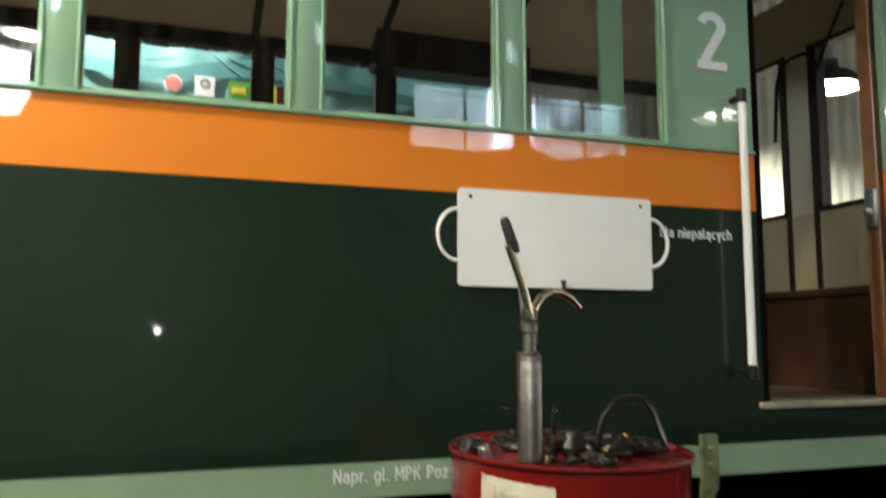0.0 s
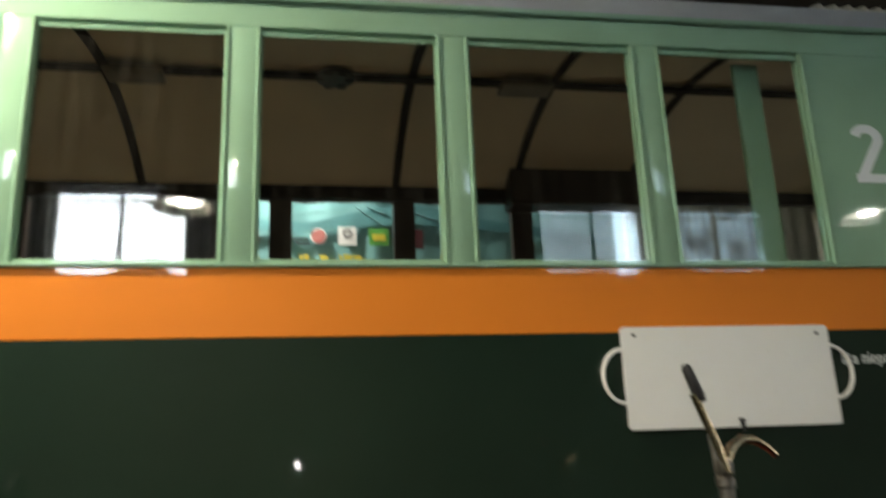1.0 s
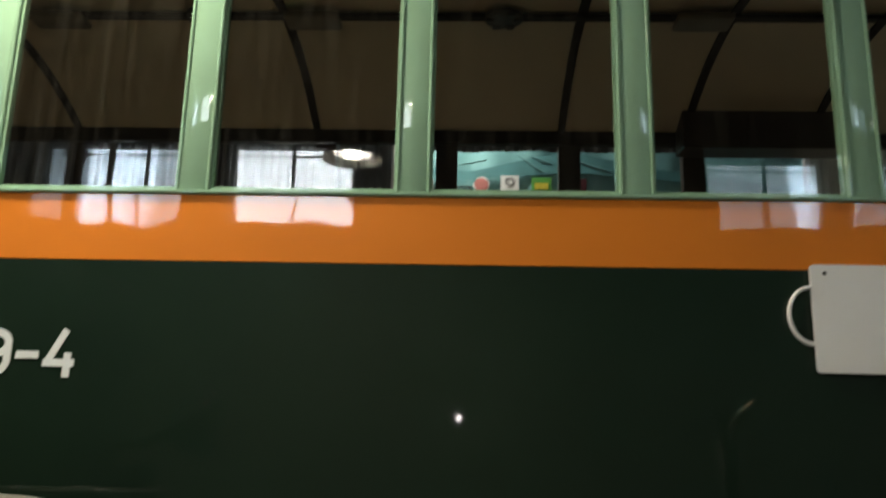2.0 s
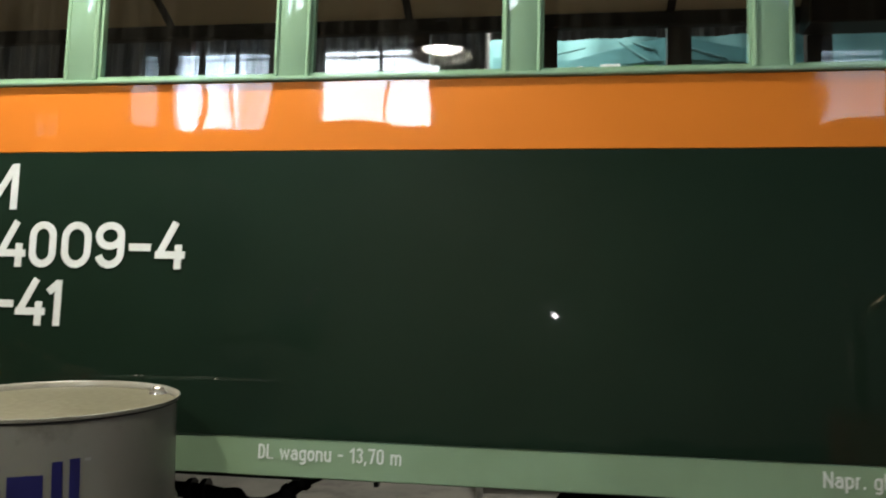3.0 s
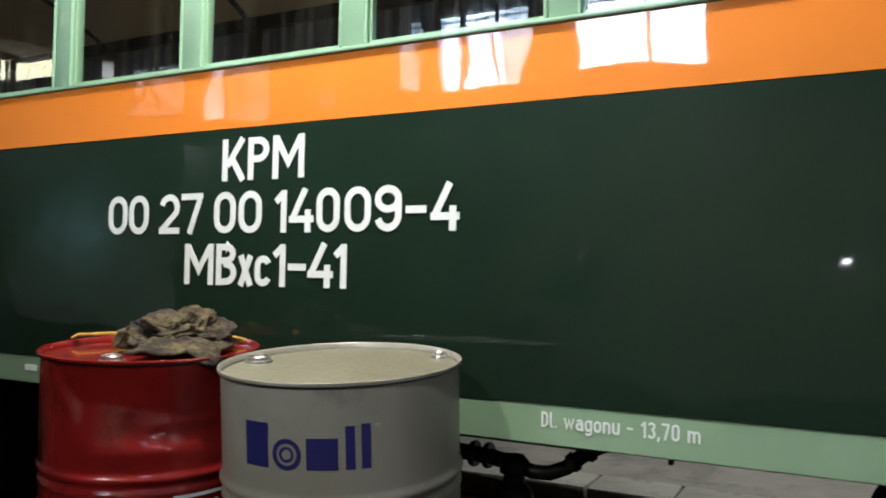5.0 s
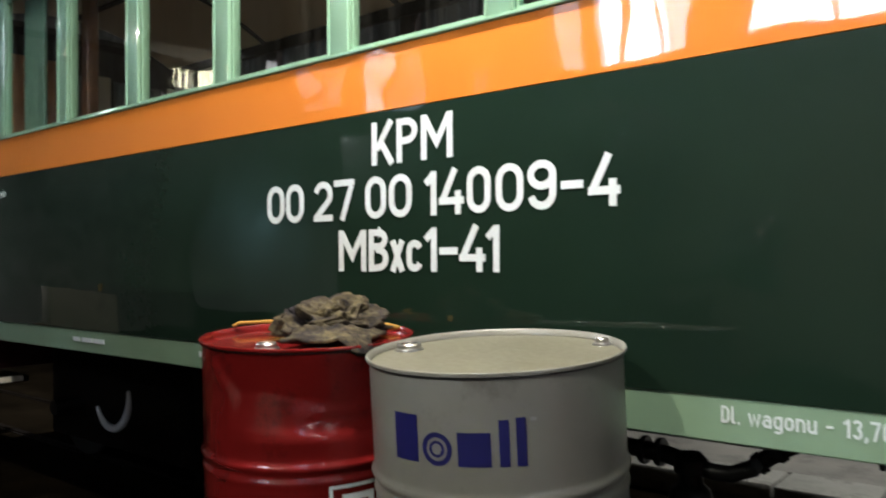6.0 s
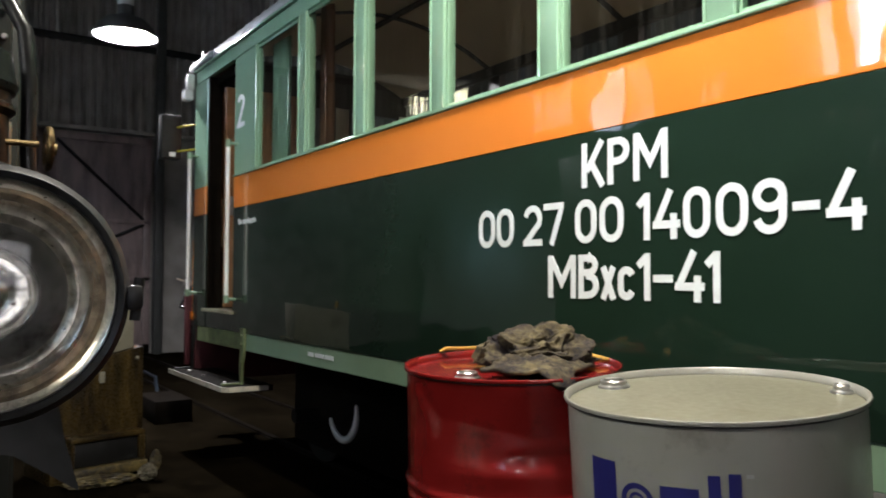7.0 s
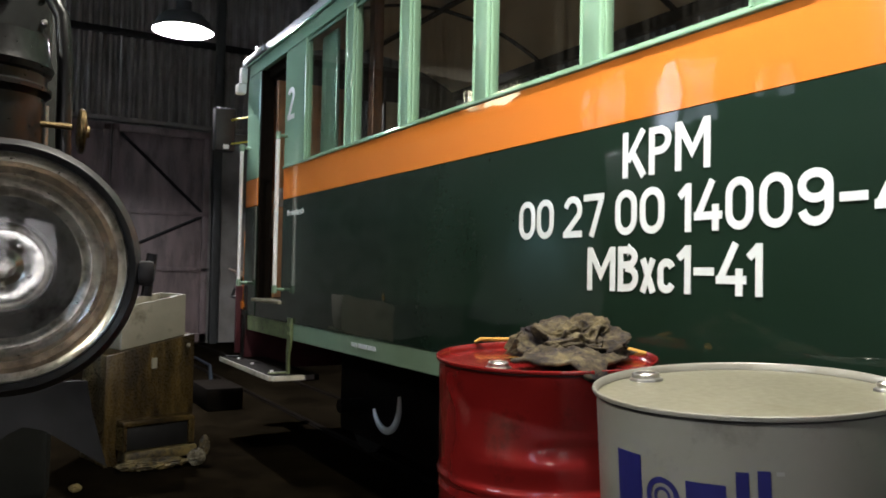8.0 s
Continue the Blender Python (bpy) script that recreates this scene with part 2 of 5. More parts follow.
M_SKY = daylight("window_daylight", (0.86, 0.96, 1.0), 29, 0.05, 0.08)
M_SKY2 = daylight("window_daylight_dim", (0.72, 0.90, 1.0), 11, 0.25, 0.2)
M_SKY8 = daylight("window_daylight_grimy", (0.86, 0.95, 1.0), 1.2, 0.1, 0.5)
M_SKY7 = daylight("window_daylight_pale", (0.66, 0.87, 1.0), 5.2, 0.15, 0.3)
M_SKY3 = daylight("window_daylight_blue", (0.55, 0.82, 1.0), 3.8, 0.1, 0.9)
M_SKY5 = daylight("window_daylight_warm", (1.0, 0.94, 0.84), 4.2, 0.1, 0.4)
M_SKY4 = glow("window_sunlit", (1.0, 0.92, 0.55), 12)
M_TEALGLOW = daylight("added_teal_glow", (0.45, 0.85, 0.80), 0.55, 0.1, 0.1)
nt = M_TEALGLOW.node_tree
# the added panel glows most at its middle and fades towards its edges
old = nt.nodes["Principled BSDF"].inputs["Emission Strength"].links[0].from_socket
co, sx, fall = nt.nodes.new("ShaderNodeTexCoord"), nt.nodes.new("ShaderNodeMapping"), nt.nodes.new("ShaderNodeTexGradient")
fall.gradient_type = "QUADRATIC_SPHERE"
sx.inputs["Location"].default_value, sx.inputs["Scale"].default_value = (-1, 0, -1), (2, 0, 2)
mu = nt.nodes.new("ShaderNodeMath")
mu.operation = "MULTIPLY"
nt.links.new(co.outputs["Generated"], sx.inputs[0])
nt.links.new(sx.outputs[0], fall.inputs[0])
nt.links.new(fall.outputs[1], mu.inputs[0])
nt.links.new(old, mu.inputs[1])
nt.links.new(mu.outputs[0], nt.nodes["Principled BSDF"].inputs["Emission Strength"])
M_SPOT = glow("camera_light_glow", (1.0, 0.98, 0.92), 120)
M_GLASS = glass("dusty_pane", dust=0.007)
M_LENS = glass("lamp_glass", (0.93, 0.93, 0.91), 1.5, dust=0.12)
M_RUBBER = mat("black_rubber", (0.017, 0.017, 0.018), 0.45, vary=0.35, scale=30, bump=0.15, spec=0.4)
M_LOCO = mat("grey_green_engine_paint", (0.011, 0.0125, 0.011), 0.42, vary=0.3, scale=6, bump=0.08, coat=0.1, dirt=(0.007, 0.007, 0.006), dirt_amount=0.4, spec=0.3)
M_APRON = mat("dull_oily_apron_steel", (0.014, 0.0145, 0.016), 0.5, vary=0.7, scale=7, bump=0.15, spec=0.12)
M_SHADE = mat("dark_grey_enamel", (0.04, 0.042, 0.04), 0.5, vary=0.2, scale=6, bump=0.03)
M_PAPER = mat("dirty_paper", (0.46, 0.43, 0.35), 0.8, vary=0.2, scale=18, bump=0.1, dirt=(0.2, 0.18, 0.13), dirt_amount=0.4)
M_RAILS = mat("oily_rail_steel", (0.004, 0.003, 0.002), 0.6, 0.0, vary=0.4, scale=10, bump=0.2, spec=0.02)
M_RIM = mat("aged_chrome", (0.86, 0.83, 0.76), 0.30, 1.0, vary=0.35, scale=38, fine=90, bump=0.35, dirt=(0.30, 0.27, 0.22), dirt_amount=0.6)
M_CONE = mat("smoked_reflector_metal", (0.33, 0.33, 0.33), 0.42, 1.0, vary=0.45, scale=14, fine=60, bump=0.12, dirt=(0.06, 0.058, 0.055), dirt_amount=0.5)
M_HUB = mat("frosted_reflector_metal", (0.86, 0.85, 0.82), 0.24, 1.0, vary=0.35, scale=60, fine=45, bump=0.6, warp=0.0015)
M_TARN = mat("tarnished_reflector_groove", (0.30, 0.23, 0.15), 0.35, 1.0, vary=0.5, scale=50, fine=90, bump=0.3, dirt=(0.09, 0.07, 0.05), dirt_amount=0.6)
M_GLOSSB = mat("glossy_black_paint", (0.004, 0.004, 0.004), 0.30, vary=0.4, scale=12, bump=0.15, coat=0.05, spec=0.3)
# Near black for timber, and for parts whose shade is put into the colour.
M_TIMBERSHADE = mat("near_black_timber_and_shade", (0.0045, 0.0032, 0.002), 0.8, vary=0.4, scale=12, bump=0.3, spec=0.05)
M_LEVER = mat("worn_bright_brass", (0.68, 0.58, 0.40), 0.24, 1.0, vary=0.12, scale=25, bump=0.03)
M_PUMP = mat("dull_pump_steel", (0.19, 0.182, 0.16), 0.45, 1.0, vary=0.3, scale=24, bump=0.1, dirt=(0.08, 0.07, 0.055), dirt_amount=0.4)
M_CRATE = mat("grimy_ochre_metal", (0.060, 0.040, 0.012), 0.28, vary=0.8, scale=14, bump=0.25, dirt=(0.016, 0.011, 0.006), dirt_amount=0.85, spec=0.3, streak=5)
M_BEIGE = mat("beige_enamel", (0.25, 0.235, 0.18), 0.5, vary=0.12, scale=6, bump=0.05, dirt=(0.10, 0.085, 0.05), dirt_amount=0.35, spec=0.2)
M_SCRAP = mat("grimy_white_paper", (0.12, 0.105, 0.07), 0.7, vary=0.4, scale=20, bump=0.4, dirt=(0.03, 0.024, 0.012), dirt_amount=0.7)
M_WAX = mat("yellowed_greasy_paper", (0.125, 0.094, 0.030), 0.6, vary=0.5, scale=12, bump=0.3, dirt=(0.015, 0.011, 0.006), dirt_amount=0.9)
M_PINK = mat("faded_red_paint", (0.055, 0.013, 0.017), 0.6, vary=0.25, scale=9, bump=0.06, spec=0.2)
M_GREASE = mat("black_grease", (0.007, 0.0055, 0.004), 0.3, vary=0.5, scale=30, fine=160, bump=0.6, coat=0.08, spec=0.35)
M_CLOTH = mat("white_cab_paint", (0.62, 0.60, 0.50), 0.5, vary=0.08, scale=3, bump=0.03)
M_POST = mat("greyish_white_paint", (0.42, 0.42, 0.40), 0.45, vary=0.08, scale=5, bump=0.03)
M_HOSE = mat("grimy_blue_hose", (0.012, 0.02, 0.03), 0.5, vary=0.3, scale=10, bump=0.05)
M_FROST = mat("frosted_lamp_cover", (0.20, 0.175, 0.13), 0.4, vary=0.15, bump=0.02)
M_GREY = mat("grey_sticker", (0.25, 0.25, 0.24), 0.6, vary=0.1, bump=0.0)
M_GREEN = mat("leaf_green_print", (0.08, 0.32, 0.05), 0.6, vary=0.2, scale=20, bump=0.0)
M_GOLD = mat("yellow_print", (0.65, 0.55, 0.05), 0.6, vary=0.1, bump=0.0)
M_TEALD = mat("deep_teal_print", (0.085, 0.26, 0.27), 0.6, vary=0.2, scale=5, bump=0.0)


# ---- mesh helpers ----
def add_box(bm, x0, x1, y0, y1, z0, z1, m=None):
    r = bmesh.ops.create_cube(bm, size=1, matrix=Matrix.Translation(((x0 + x1) / 2, (y0 + y1) / 2, (z0 + z1) / 2)) @ Matrix.Diagonal((abs(x1 - x0), abs(y1 - y0), abs(z1 - z0), 1)))
    if m is not None:
        bmesh.ops.transform(bm, matrix=m, verts=r["verts"])
    return r["verts"]


def bevel_all(bm, w, seg=2):
    bmesh.ops.bevel(bm, geom=bm.edges[:], offset=w, segments=seg, profile=0.5, affect="EDGES", clamp_overlap=True)
    return bm


def box(x0, x1, y0, y1, z0, z1, w=0.0, seg=2):
    bm = bmesh.new()
    add_box(bm, x0, x1, y0, y1, z0, z1)
    return bevel_all(bm, w, seg) if w else bm


def lathe(profile, seg=48, m=None):
    """Turn (radius, height) pairs round z; radius 0 closes an end."""
    bm = bmesh.new()
    rings = []
    for r, z in profile:
        rings.append([bm.verts.new((0, 0, z))] if r == 0 else [bm.verts.new((r * math.cos(2 * math.pi * i / seg), r * math.sin(2 * math.pi * i / seg), z)) for i in range(seg)])
    for a, b in zip(rings, rings[1:]):
        for i in range(seg):
            j = (i + 1) % seg
            f = [a[i % len(a)], a[j % len(a)], b[j % len(b)], b[i % len(b)]]
            f = [v for k, v in enumerate(f) if v not in f[:k]]
            if len(f) > 2:
                bm.faces.new(f)
    bmesh.ops.recalc_face_normals(bm, faces=bm.faces[:])
    if m is not None:
        bm.transform(m)
    return bm


def tube(points, r, seg=12, closed=False):
    """A round bar along points; r is one radius or one for each point."""
    bm = bmesh.new()
    pts = [Vector(p) for p in points]
    n = len(pts)
    rs = r if isinstance(r, (list, tuple)) else [r] * n
    up, rings = None, []
    for i, p in enumerate(pts):
        d = (pts[(i + 1) % n] - pts[i - 1]) if closed else (pts[min(i + 1, n - 1)] - pts[max(i - 1, 0)])
        d.normalize()
        if up is None:
            up = d.orthogonal().normalized()
        up = (up - d * up.dot(d)).normalized()
        s = d.cross(up)
        rings.append([bm.verts.new(p + rs[i] * (up * math.cos(2 * math.pi * k / seg) + s * math.sin(2 * math.pi * k / seg))) for k in range(seg)])
    for i in range(n if closed else n - 1):
        a, b = rings[i], rings[(i + 1) % n]
        for k in range(seg):
            bm.faces.new((a[k], a[(k + 1) % seg], b[(k + 1) % seg], b[k]))
    if not closed:
        bm.faces.new(rings[0][::-1])
        bm.faces.new(rings[-1])
    bmesh.ops.recalc_face_normals(bm, faces=bm.faces[:])
    return bm


def arc(cx, cz, r, a0, a1, n=12, y=0.0):
    return [(cx + r * math.cos(radians(a0 + (a1 - a0) * i / n)), y, cz + r * math.sin(radians(a0 + (a1 - a0) * i / n))) for i in range(n + 1)]


def joined(*bms):
    out = bmesh.new()
    for b in bms:
        me = bpy.data.meshes.new("tmp")
        b.to_mesh(me)
        b.free()
        out.from_mesh(me)
        bpy.data.meshes.remove(me)
    return out


def mesh_of(name, bm, material, smooth=35):
    me = bpy.data.meshes.new(name)
    bm.transform(Matrix.Scale(UNIT, 4))
    bm.to_mesh(me)
    bm.free()
    me.materials.append(material)
    if smooth:
        me.shade_smooth()
        me.set_sharp_from_angle(angle=radians(smooth))
    return me


def part(name, bm, material, parent=None, label="", smooth=35):
    ob = new(name, mesh_of(name, bm, material, smooth))
    ob.parent = parent
    if label:
        ob["label"] = label
    return ob


def thing(name, label, category, group="", kind="", at=(0, 0, 0)):
    ob = new(name)
    ob.location = Vector(at) * UNIT
    ob.empty_display_size = 0.1
    return tagged(ob, label, category, group, kind)


def solid(name, bm, material, label, category="", kind="", group="", smooth=35):
    return tagged(part(name, bm, material, None, "", smooth), label, category, group, kind)


def extrude_shape(pts, depth, m=None):
    """A flat outline in x-z, thick towards +y."""
    bm = bmesh.new()
    f = bm.faces.new([bm.verts.new((x, 0, z)) for x, z in pts])
    r = bmesh.ops.extrude_face_region(bm, geom=[f])
    bmesh.ops.translate(bm, vec=(0, depth, 0), verts=[v for v in r["geom"] if isinstance(v, bmesh.types.BMVert)])
    bmesh.ops.recalc_face_normals(bm, faces=bm.faces[:])
    if m is not None:
        bm.transform(m)
    return bm


def sweep(cx, cz, rx, rz, a0, a1, n=9):
    return [(cx + rx * math.cos(radians(a0 + (a1 - a0) * i / n)), cz + rz * math.sin(radians(a0 + (a1 - a0) * i / n))) for i in range(n + 1)]


def stadium(x0, x1, z0, z1):
    """A closed upright oval with straight flanks."""
    r = (x1 - x0) / 2
    q = min(r * 1.06, (z1 - z0) / 2)
    return sweep((x0 + x1) / 2, z1 - q, r, q, 0, 180, 12) + sweep((x0 + x1) / 2, z0 + q, r, q, 180, 360, 12)


def glyph(ch, w, s):
    """Brush lines of one stencil-like sign character, capitals 1 high and w wide, lines s thick; (path, closed)."""
    h = s / 2
    lo, hi, m, xh = h, w - h, w / 2, 0.72
    r, q = (hi - lo) / 2, xh - h
    bowl = (stadium(lo, hi, h, q), True)
    hump = [(lo, q - r - 0.02)] + sweep(lo + r, q - r, r, r, 180, 0) + [(hi, 0)]
    one = {
        "0": [(stadium(lo, hi, h, 1 - h), True)],
        "1": [([(hi, 0), (hi, 1 - h * 0.2)], False), ([(hi - h * 0.4, 1 - h * 1.3), (h * 0.6, 0.72)], False)],
        "2": [(sweep(m, 1 - h - r, r, r, 165, -28) + [(lo + 0.02, h + 0.03)], False), ([(0, h), (w, h)], False)],
        "3": [(sweep(m, 0.745, r * 0.95, 0.255 - h, 160, -90, 10), False), (sweep(m, 0.29, r, 0.29 - h, 90, -160, 12), False)],
        "4": [([(w * 0.66, 1), (h * 1.1, 0.30)], False), ([(0, 0.225 + h), (w, 0.225 + h)], False), ([(w * 0.77, 0), (w * 0.77, 0.52)], False)],
        "7": [([(0, 1 - h), (w, 1 - h)], False), ([(hi - 0.01, 1 - s), (w * 0.40, 0)], False)],
        "9": [(sweep(m, 0.70, r, 0.30 - h, 0, 360, 20)[:-1], True), ([(hi, 0.70), (hi, 0.30)] + sweep(m, h + r, r, r, 0, -165)[1:], False)],
        "-": [([(0, 0.46), (w, 0.46)], False)],
        ".": [([(m, 0), (m, s * 1.05)], False)],
        ",": [([(m, s * 1.05), (m, 0.02), (m - 0.06, -0.14)], False)],
        "K": [([(lo, 0), (lo, 1)], False), ([(hi - 0.01, 1), (lo + h, 0.36)], False), ([(lo + 0.27 * w, 0.56), (hi + 0.01, 0)], False)],
        "P": [([(lo, 0), (lo, 1)], False), ([(lo + h, 1 - h), (hi - 0.24, 1 - h)] + sweep(hi - 0.24, 0.705, 0.24, 0.295 - h, 90, -90) + [(lo + h, 0.41 + h)], False)],
        "M": [([(lo, 0), (lo, 1)], False), ([(hi, 0), (hi, 1)], False), ([(lo + h * 0.3, 1 - h * 0.7), (m, 0.36), (hi - h * 0.3, 1 - h * 0.7)], False)],
        "N": [([(lo, 0), (lo, 1)], False), ([(hi, 0), (hi, 1)], False), ([(lo, 0.95), (hi, 0.05)], False)],
        "B": [([(lo, 0), (lo, 1)], False), ([(lo + h, 1 - h), (hi - 0.24, 1 - h)] + sweep(hi - 0.24, 0.755, 0.21, 0.245 - h, 90, -90) + [(lo + h, 0.51 + h)], False), ([(lo + h, 0.51 + h), (hi - 0.24, 0.51 + h)] + sweep(hi - 0.24, 0.30, 0.24, 0.29 - h, 90, -90) + [(lo + h, h)], False)],
        "D": [([(lo, 0), (lo, 1)], False), ([(lo + h, 1 - h), (hi - 0.26, 1 - h)] + sweep(hi - 0.26, 1 - h - 0.26, 0.26, 0.26, 90, 0) + sweep(hi - 0.26, h + 0.26, 0.26, 0.26, 0, -90) + [(lo + h, h)], False)],
        "x": [([(h * 1.1, xh), (w - h * 1.1, 0)], False), ([(w - h * 1.1, xh), (h * 1.1, 0)], False)],
        "c": [(sweep(m, q - r, r, r, 20, 180) + sweep(m, h + r, r, r, 180, 340), False)],
        "e": [([(lo, q * 0.56), (hi, q * 0.56)], False), ([(hi, q * 0.56)] + sweep(m, q - r, r, r, 0, 180) + sweep(m, h + r, r, r, 180, 330), False)],
        "o": [bowl],
        "a": [(stadium(lo, hi, h, 0.44), True), (sweep(m, q - r, r, r, 155, 0) + [(hi, 0)], False)],
        "g": [bowl, ([(hi, xh), (hi, -0.06)] + sweep(m, -0.06, r, 0.14, 0, -150)[1:], False)],
        "p": [bowl, ([(lo, xh), (lo, -0.27)], False)],
        "n": [([(lo, 0), (lo, xh)], False), (hump, False)],
        "h": [([(lo, 0), (lo, 1)], False), (hump, False)],
        "u": [([(hi, 0), (hi, xh)], False), ([(lo, xh)] + sweep(m, h + r, r, r, 180, 360), False)],
        "m": [([(lo, 0), (lo, xh)], False)] + [([(a, q - r / 2)] + sweep(a + r / 2, q - r / 2, r / 2, r / 2, 180, 0) + [(a + r, 0)], False) for a in (lo, lo + r)],
        "r": [([(lo, 0), (lo, xh)], False), (sweep(lo + r * 1.6, q - r * 1.6, r * 1.6, r * 1.6, 180, 80), False)],
        "i": [([(m, 0), (m, xh)], False), ([(m, 0.84), (m, 0.84 + s)], False)],
        "l": [([(lo, 1), (lo, h + 0.09), (lo + 0.03, h + 0.02), (lo + 0.10, h), (w, h)], False)],
        "w": [([(h * 0.7, xh), (w * 0.27, h), (m, xh * 0.86), (w * 0.73, h), (w - h * 0.7, xh)], False)],
        "y": [([(h * 0.8, xh), (m + 0.01, 0.06)], False), ([(w - h * 0.8, xh), (w * 0.36, -0.25)], False)],
        "z": [([(0, xh - h), (w, xh - h)], False), ([(0, h), (w, h)], False), ([(hi, xh - s), (lo, s)], False)],
    }
    if ch == "ł":
        return glyph("l", w, s) + [([(0, 0.46), (s * 1.9, 0.66)], False)]
    if ch == "ą":
        return glyph("a", w, s) + [([(hi, h), (hi - 0.07, -0.10), (hi + 0.06, -0.19)], False)]
    return one[ch]


def brush(paths, s, x0, base, cap, y, sx=1.0):
    """The lines of a glyph as one thin layer of paint standing on the side."""
    bm = bmesh.new()
    for k, (pts, closed) in enumerate(paths):
        n = len(pts)
        rows = []
        for i, (px, pz) in enumerate(pts):
            a = pts[i - 1] if (closed or i) else None
            b = pts[(i + 1) % n] if (closed or i < n - 1) else None
            d = [Vector((u[0] - v[0], u[1] - v[1])).normalized() for u, v in ((pts[i], a), (b, pts[i])) if u and v]
            t = (d[0] + d[-1]).normalized()
            wide = s / 2 / max(0.55, t.dot(d[0]))
            nx, nz = -t.y * wide, t.x * wide
            yy = y - 0.00012 * k
            rows.append([bm.verts.new((x0 + (px + e * nx) * cap * sx, yo, base + (pz + e * nz) * cap)) for e in (1, -1) for yo in (yy, y + 0.0018)])
        for i in range(n if closed else n - 1):
            p, q = rows[i], rows[(i + 1) % n]
            for u, v in ((0, 2), (2, 3), (3, 1), (1, 0)):
                bm.faces.new((p[u], p[v], q[v], q[u]))
        if not closed:
            for p in (rows[0], rows[-1]):
                bm.faces.new((p[0], p[2], p[3], p[1]))
    bmesh.ops.recalc_face_normals(bm, faces=bm.faces[:])
    return bm


WIDE = {" ": 0.26, "1": 0.34, "l": 0.22, "ł": 0.27, "w": 0.70, "m": 0.76, "r": 0.33, "i": 0.16, "c": 0.45, "z": 0.44, "N": 0.58, "M": 0.68, "K": 0.56, ".": 0.16, ",": 0.16, "-": 0.36}


def lettering(name, body, x0, x1, base, cap, y, material, parent, weight=0.135, gap=0.11):
    """Painted words on the side: from x0 to x1, capitals cap high above base; one mesh a character."""
    widths = [WIDE.get(c, 0.49) for c in body]
    sx = (x1 - x0) / cap / (sum(widths) + gap * (len(body) - 1))
    x = x0
    for c, w in zip(body, widths):
        if c != " ":
            part(name, brush(glyph(c, w, weight), weight, x, base, cap, y, sx), material, parent, smooth=0)
        x += (w + gap) * cap * sx


# ---- hall: floor, walls, ceiling ----
HX0, HX1, HY0, HY1, HZ = -12.5, 9.0, -6.0, 6.5, 5.6
floor = solid("floor", box(HX0 - 0.3, HX1 + 0.3, HY0 - 0.3, 1.82, -0.2, 0.0), M_FLOOR, "near-black concrete floor of the engine shed", "floor", "structure")
solid("floor_west", box(HX0 - 0.3, -2.9, 1.82, HY1 + 0.3, -0.2, 0.0), M_FLOOR, "near-black concrete floor beyond the railcar", "floor", "structure")
platform = solid("pavement", joined(box(-2.9, HX1 + 0.3, 1.82, 2.056, -0.2, 0.052), box(-2.9, HX1 + 0.3, 2.056, HY1 + 0.3, -0.2, 0.116)), M_WALK, "bare concrete walkway beside the track", "pavement", "structure")
solid("ceiling", box(HX0 - 0.3, HX1 + 0.3, HY0 - 0.3, HY1 + 0.3, HZ, HZ + 0.2), M_CEILING, "near-black sheet-metal shed ceiling", "ceiling", "structure")


def corrugated(x, y0, y1, z0, z1, pitch, depth, along_x=False):
    bm = bmesh.new()
    n = int((y1 - y0) / pitch * 4)
    prev = None
    for i in range(n + 1):
        s = y0 + (y1 - y0) * i / n
        d = depth * (1 if (i % 4) in (1, 2) else 0)
        q = [bm.verts.new((s, x + d, z) if along_x else (x + d, s, z)) for z in (z0, z1)]
        if prev:
            bm.faces.new((prev[0], q[0], q[1], prev[1]))
        prev = q
    return bm


wall_w = solid("wall_west", box(HX0 - 0.3, HX0, HY0, HY1, 0, HZ), M_CORR, "dark end wall of the shed", "wall", "structure")
part("cladding", corrugated(HX0 + 0.005, HY0, HY1, 3.2, HZ, 0.135, 0.10), M_CORR, wall_w, "dark corrugated steel cladding", smooth=0)
solid("wall_east", box(HX1, HX1 + 0.3, HY0, HY1, 0, HZ), M_PLASTER, "grey plaster end wall", "wall", "structure")
wall_n = solid("wall_north", box(HX0, HX1, HY1, HY1 + 0.3, 0, HZ), M_PLASTER, "grey far side wall of the shed", "wall", "structure")
part("cladding", corrugated(HY1 - 0.06, HX0, 3.0, 0.4, HZ, 0.2, 0.05, True), M_CORRD, wall_n, "dark corrugated sheet cladding", smooth=0)
part("cladding", corrugated(HY1 - 0.06, 3.0, HX1, 0.4, HZ, 0.2, 0.05, True), M_PALE, wall_n, "pale corrugated sheet cladding", smooth=0)
wall_p = solid("wall_partition", box(4.6, HX1, 4.42, 4.5, 0, HZ), M_PALE, "pale partition wall behind the walkway lamp", "wall", "structure")
part("cladding", corrugated(4.40, 4.6, HX1, 0.3, HZ, 0.17, -0.045, True), M_PALE, wall_p, "pale corrugated sheet cladding", smooth=0)
part("cladding", corrugated(HX1 - 0.01, 1.5, HY1 - 0.1, 0.4, HZ, 0.2, -0.05), M_PALE, wall_n, "pale corrugated sheet cladding", smooth=0)
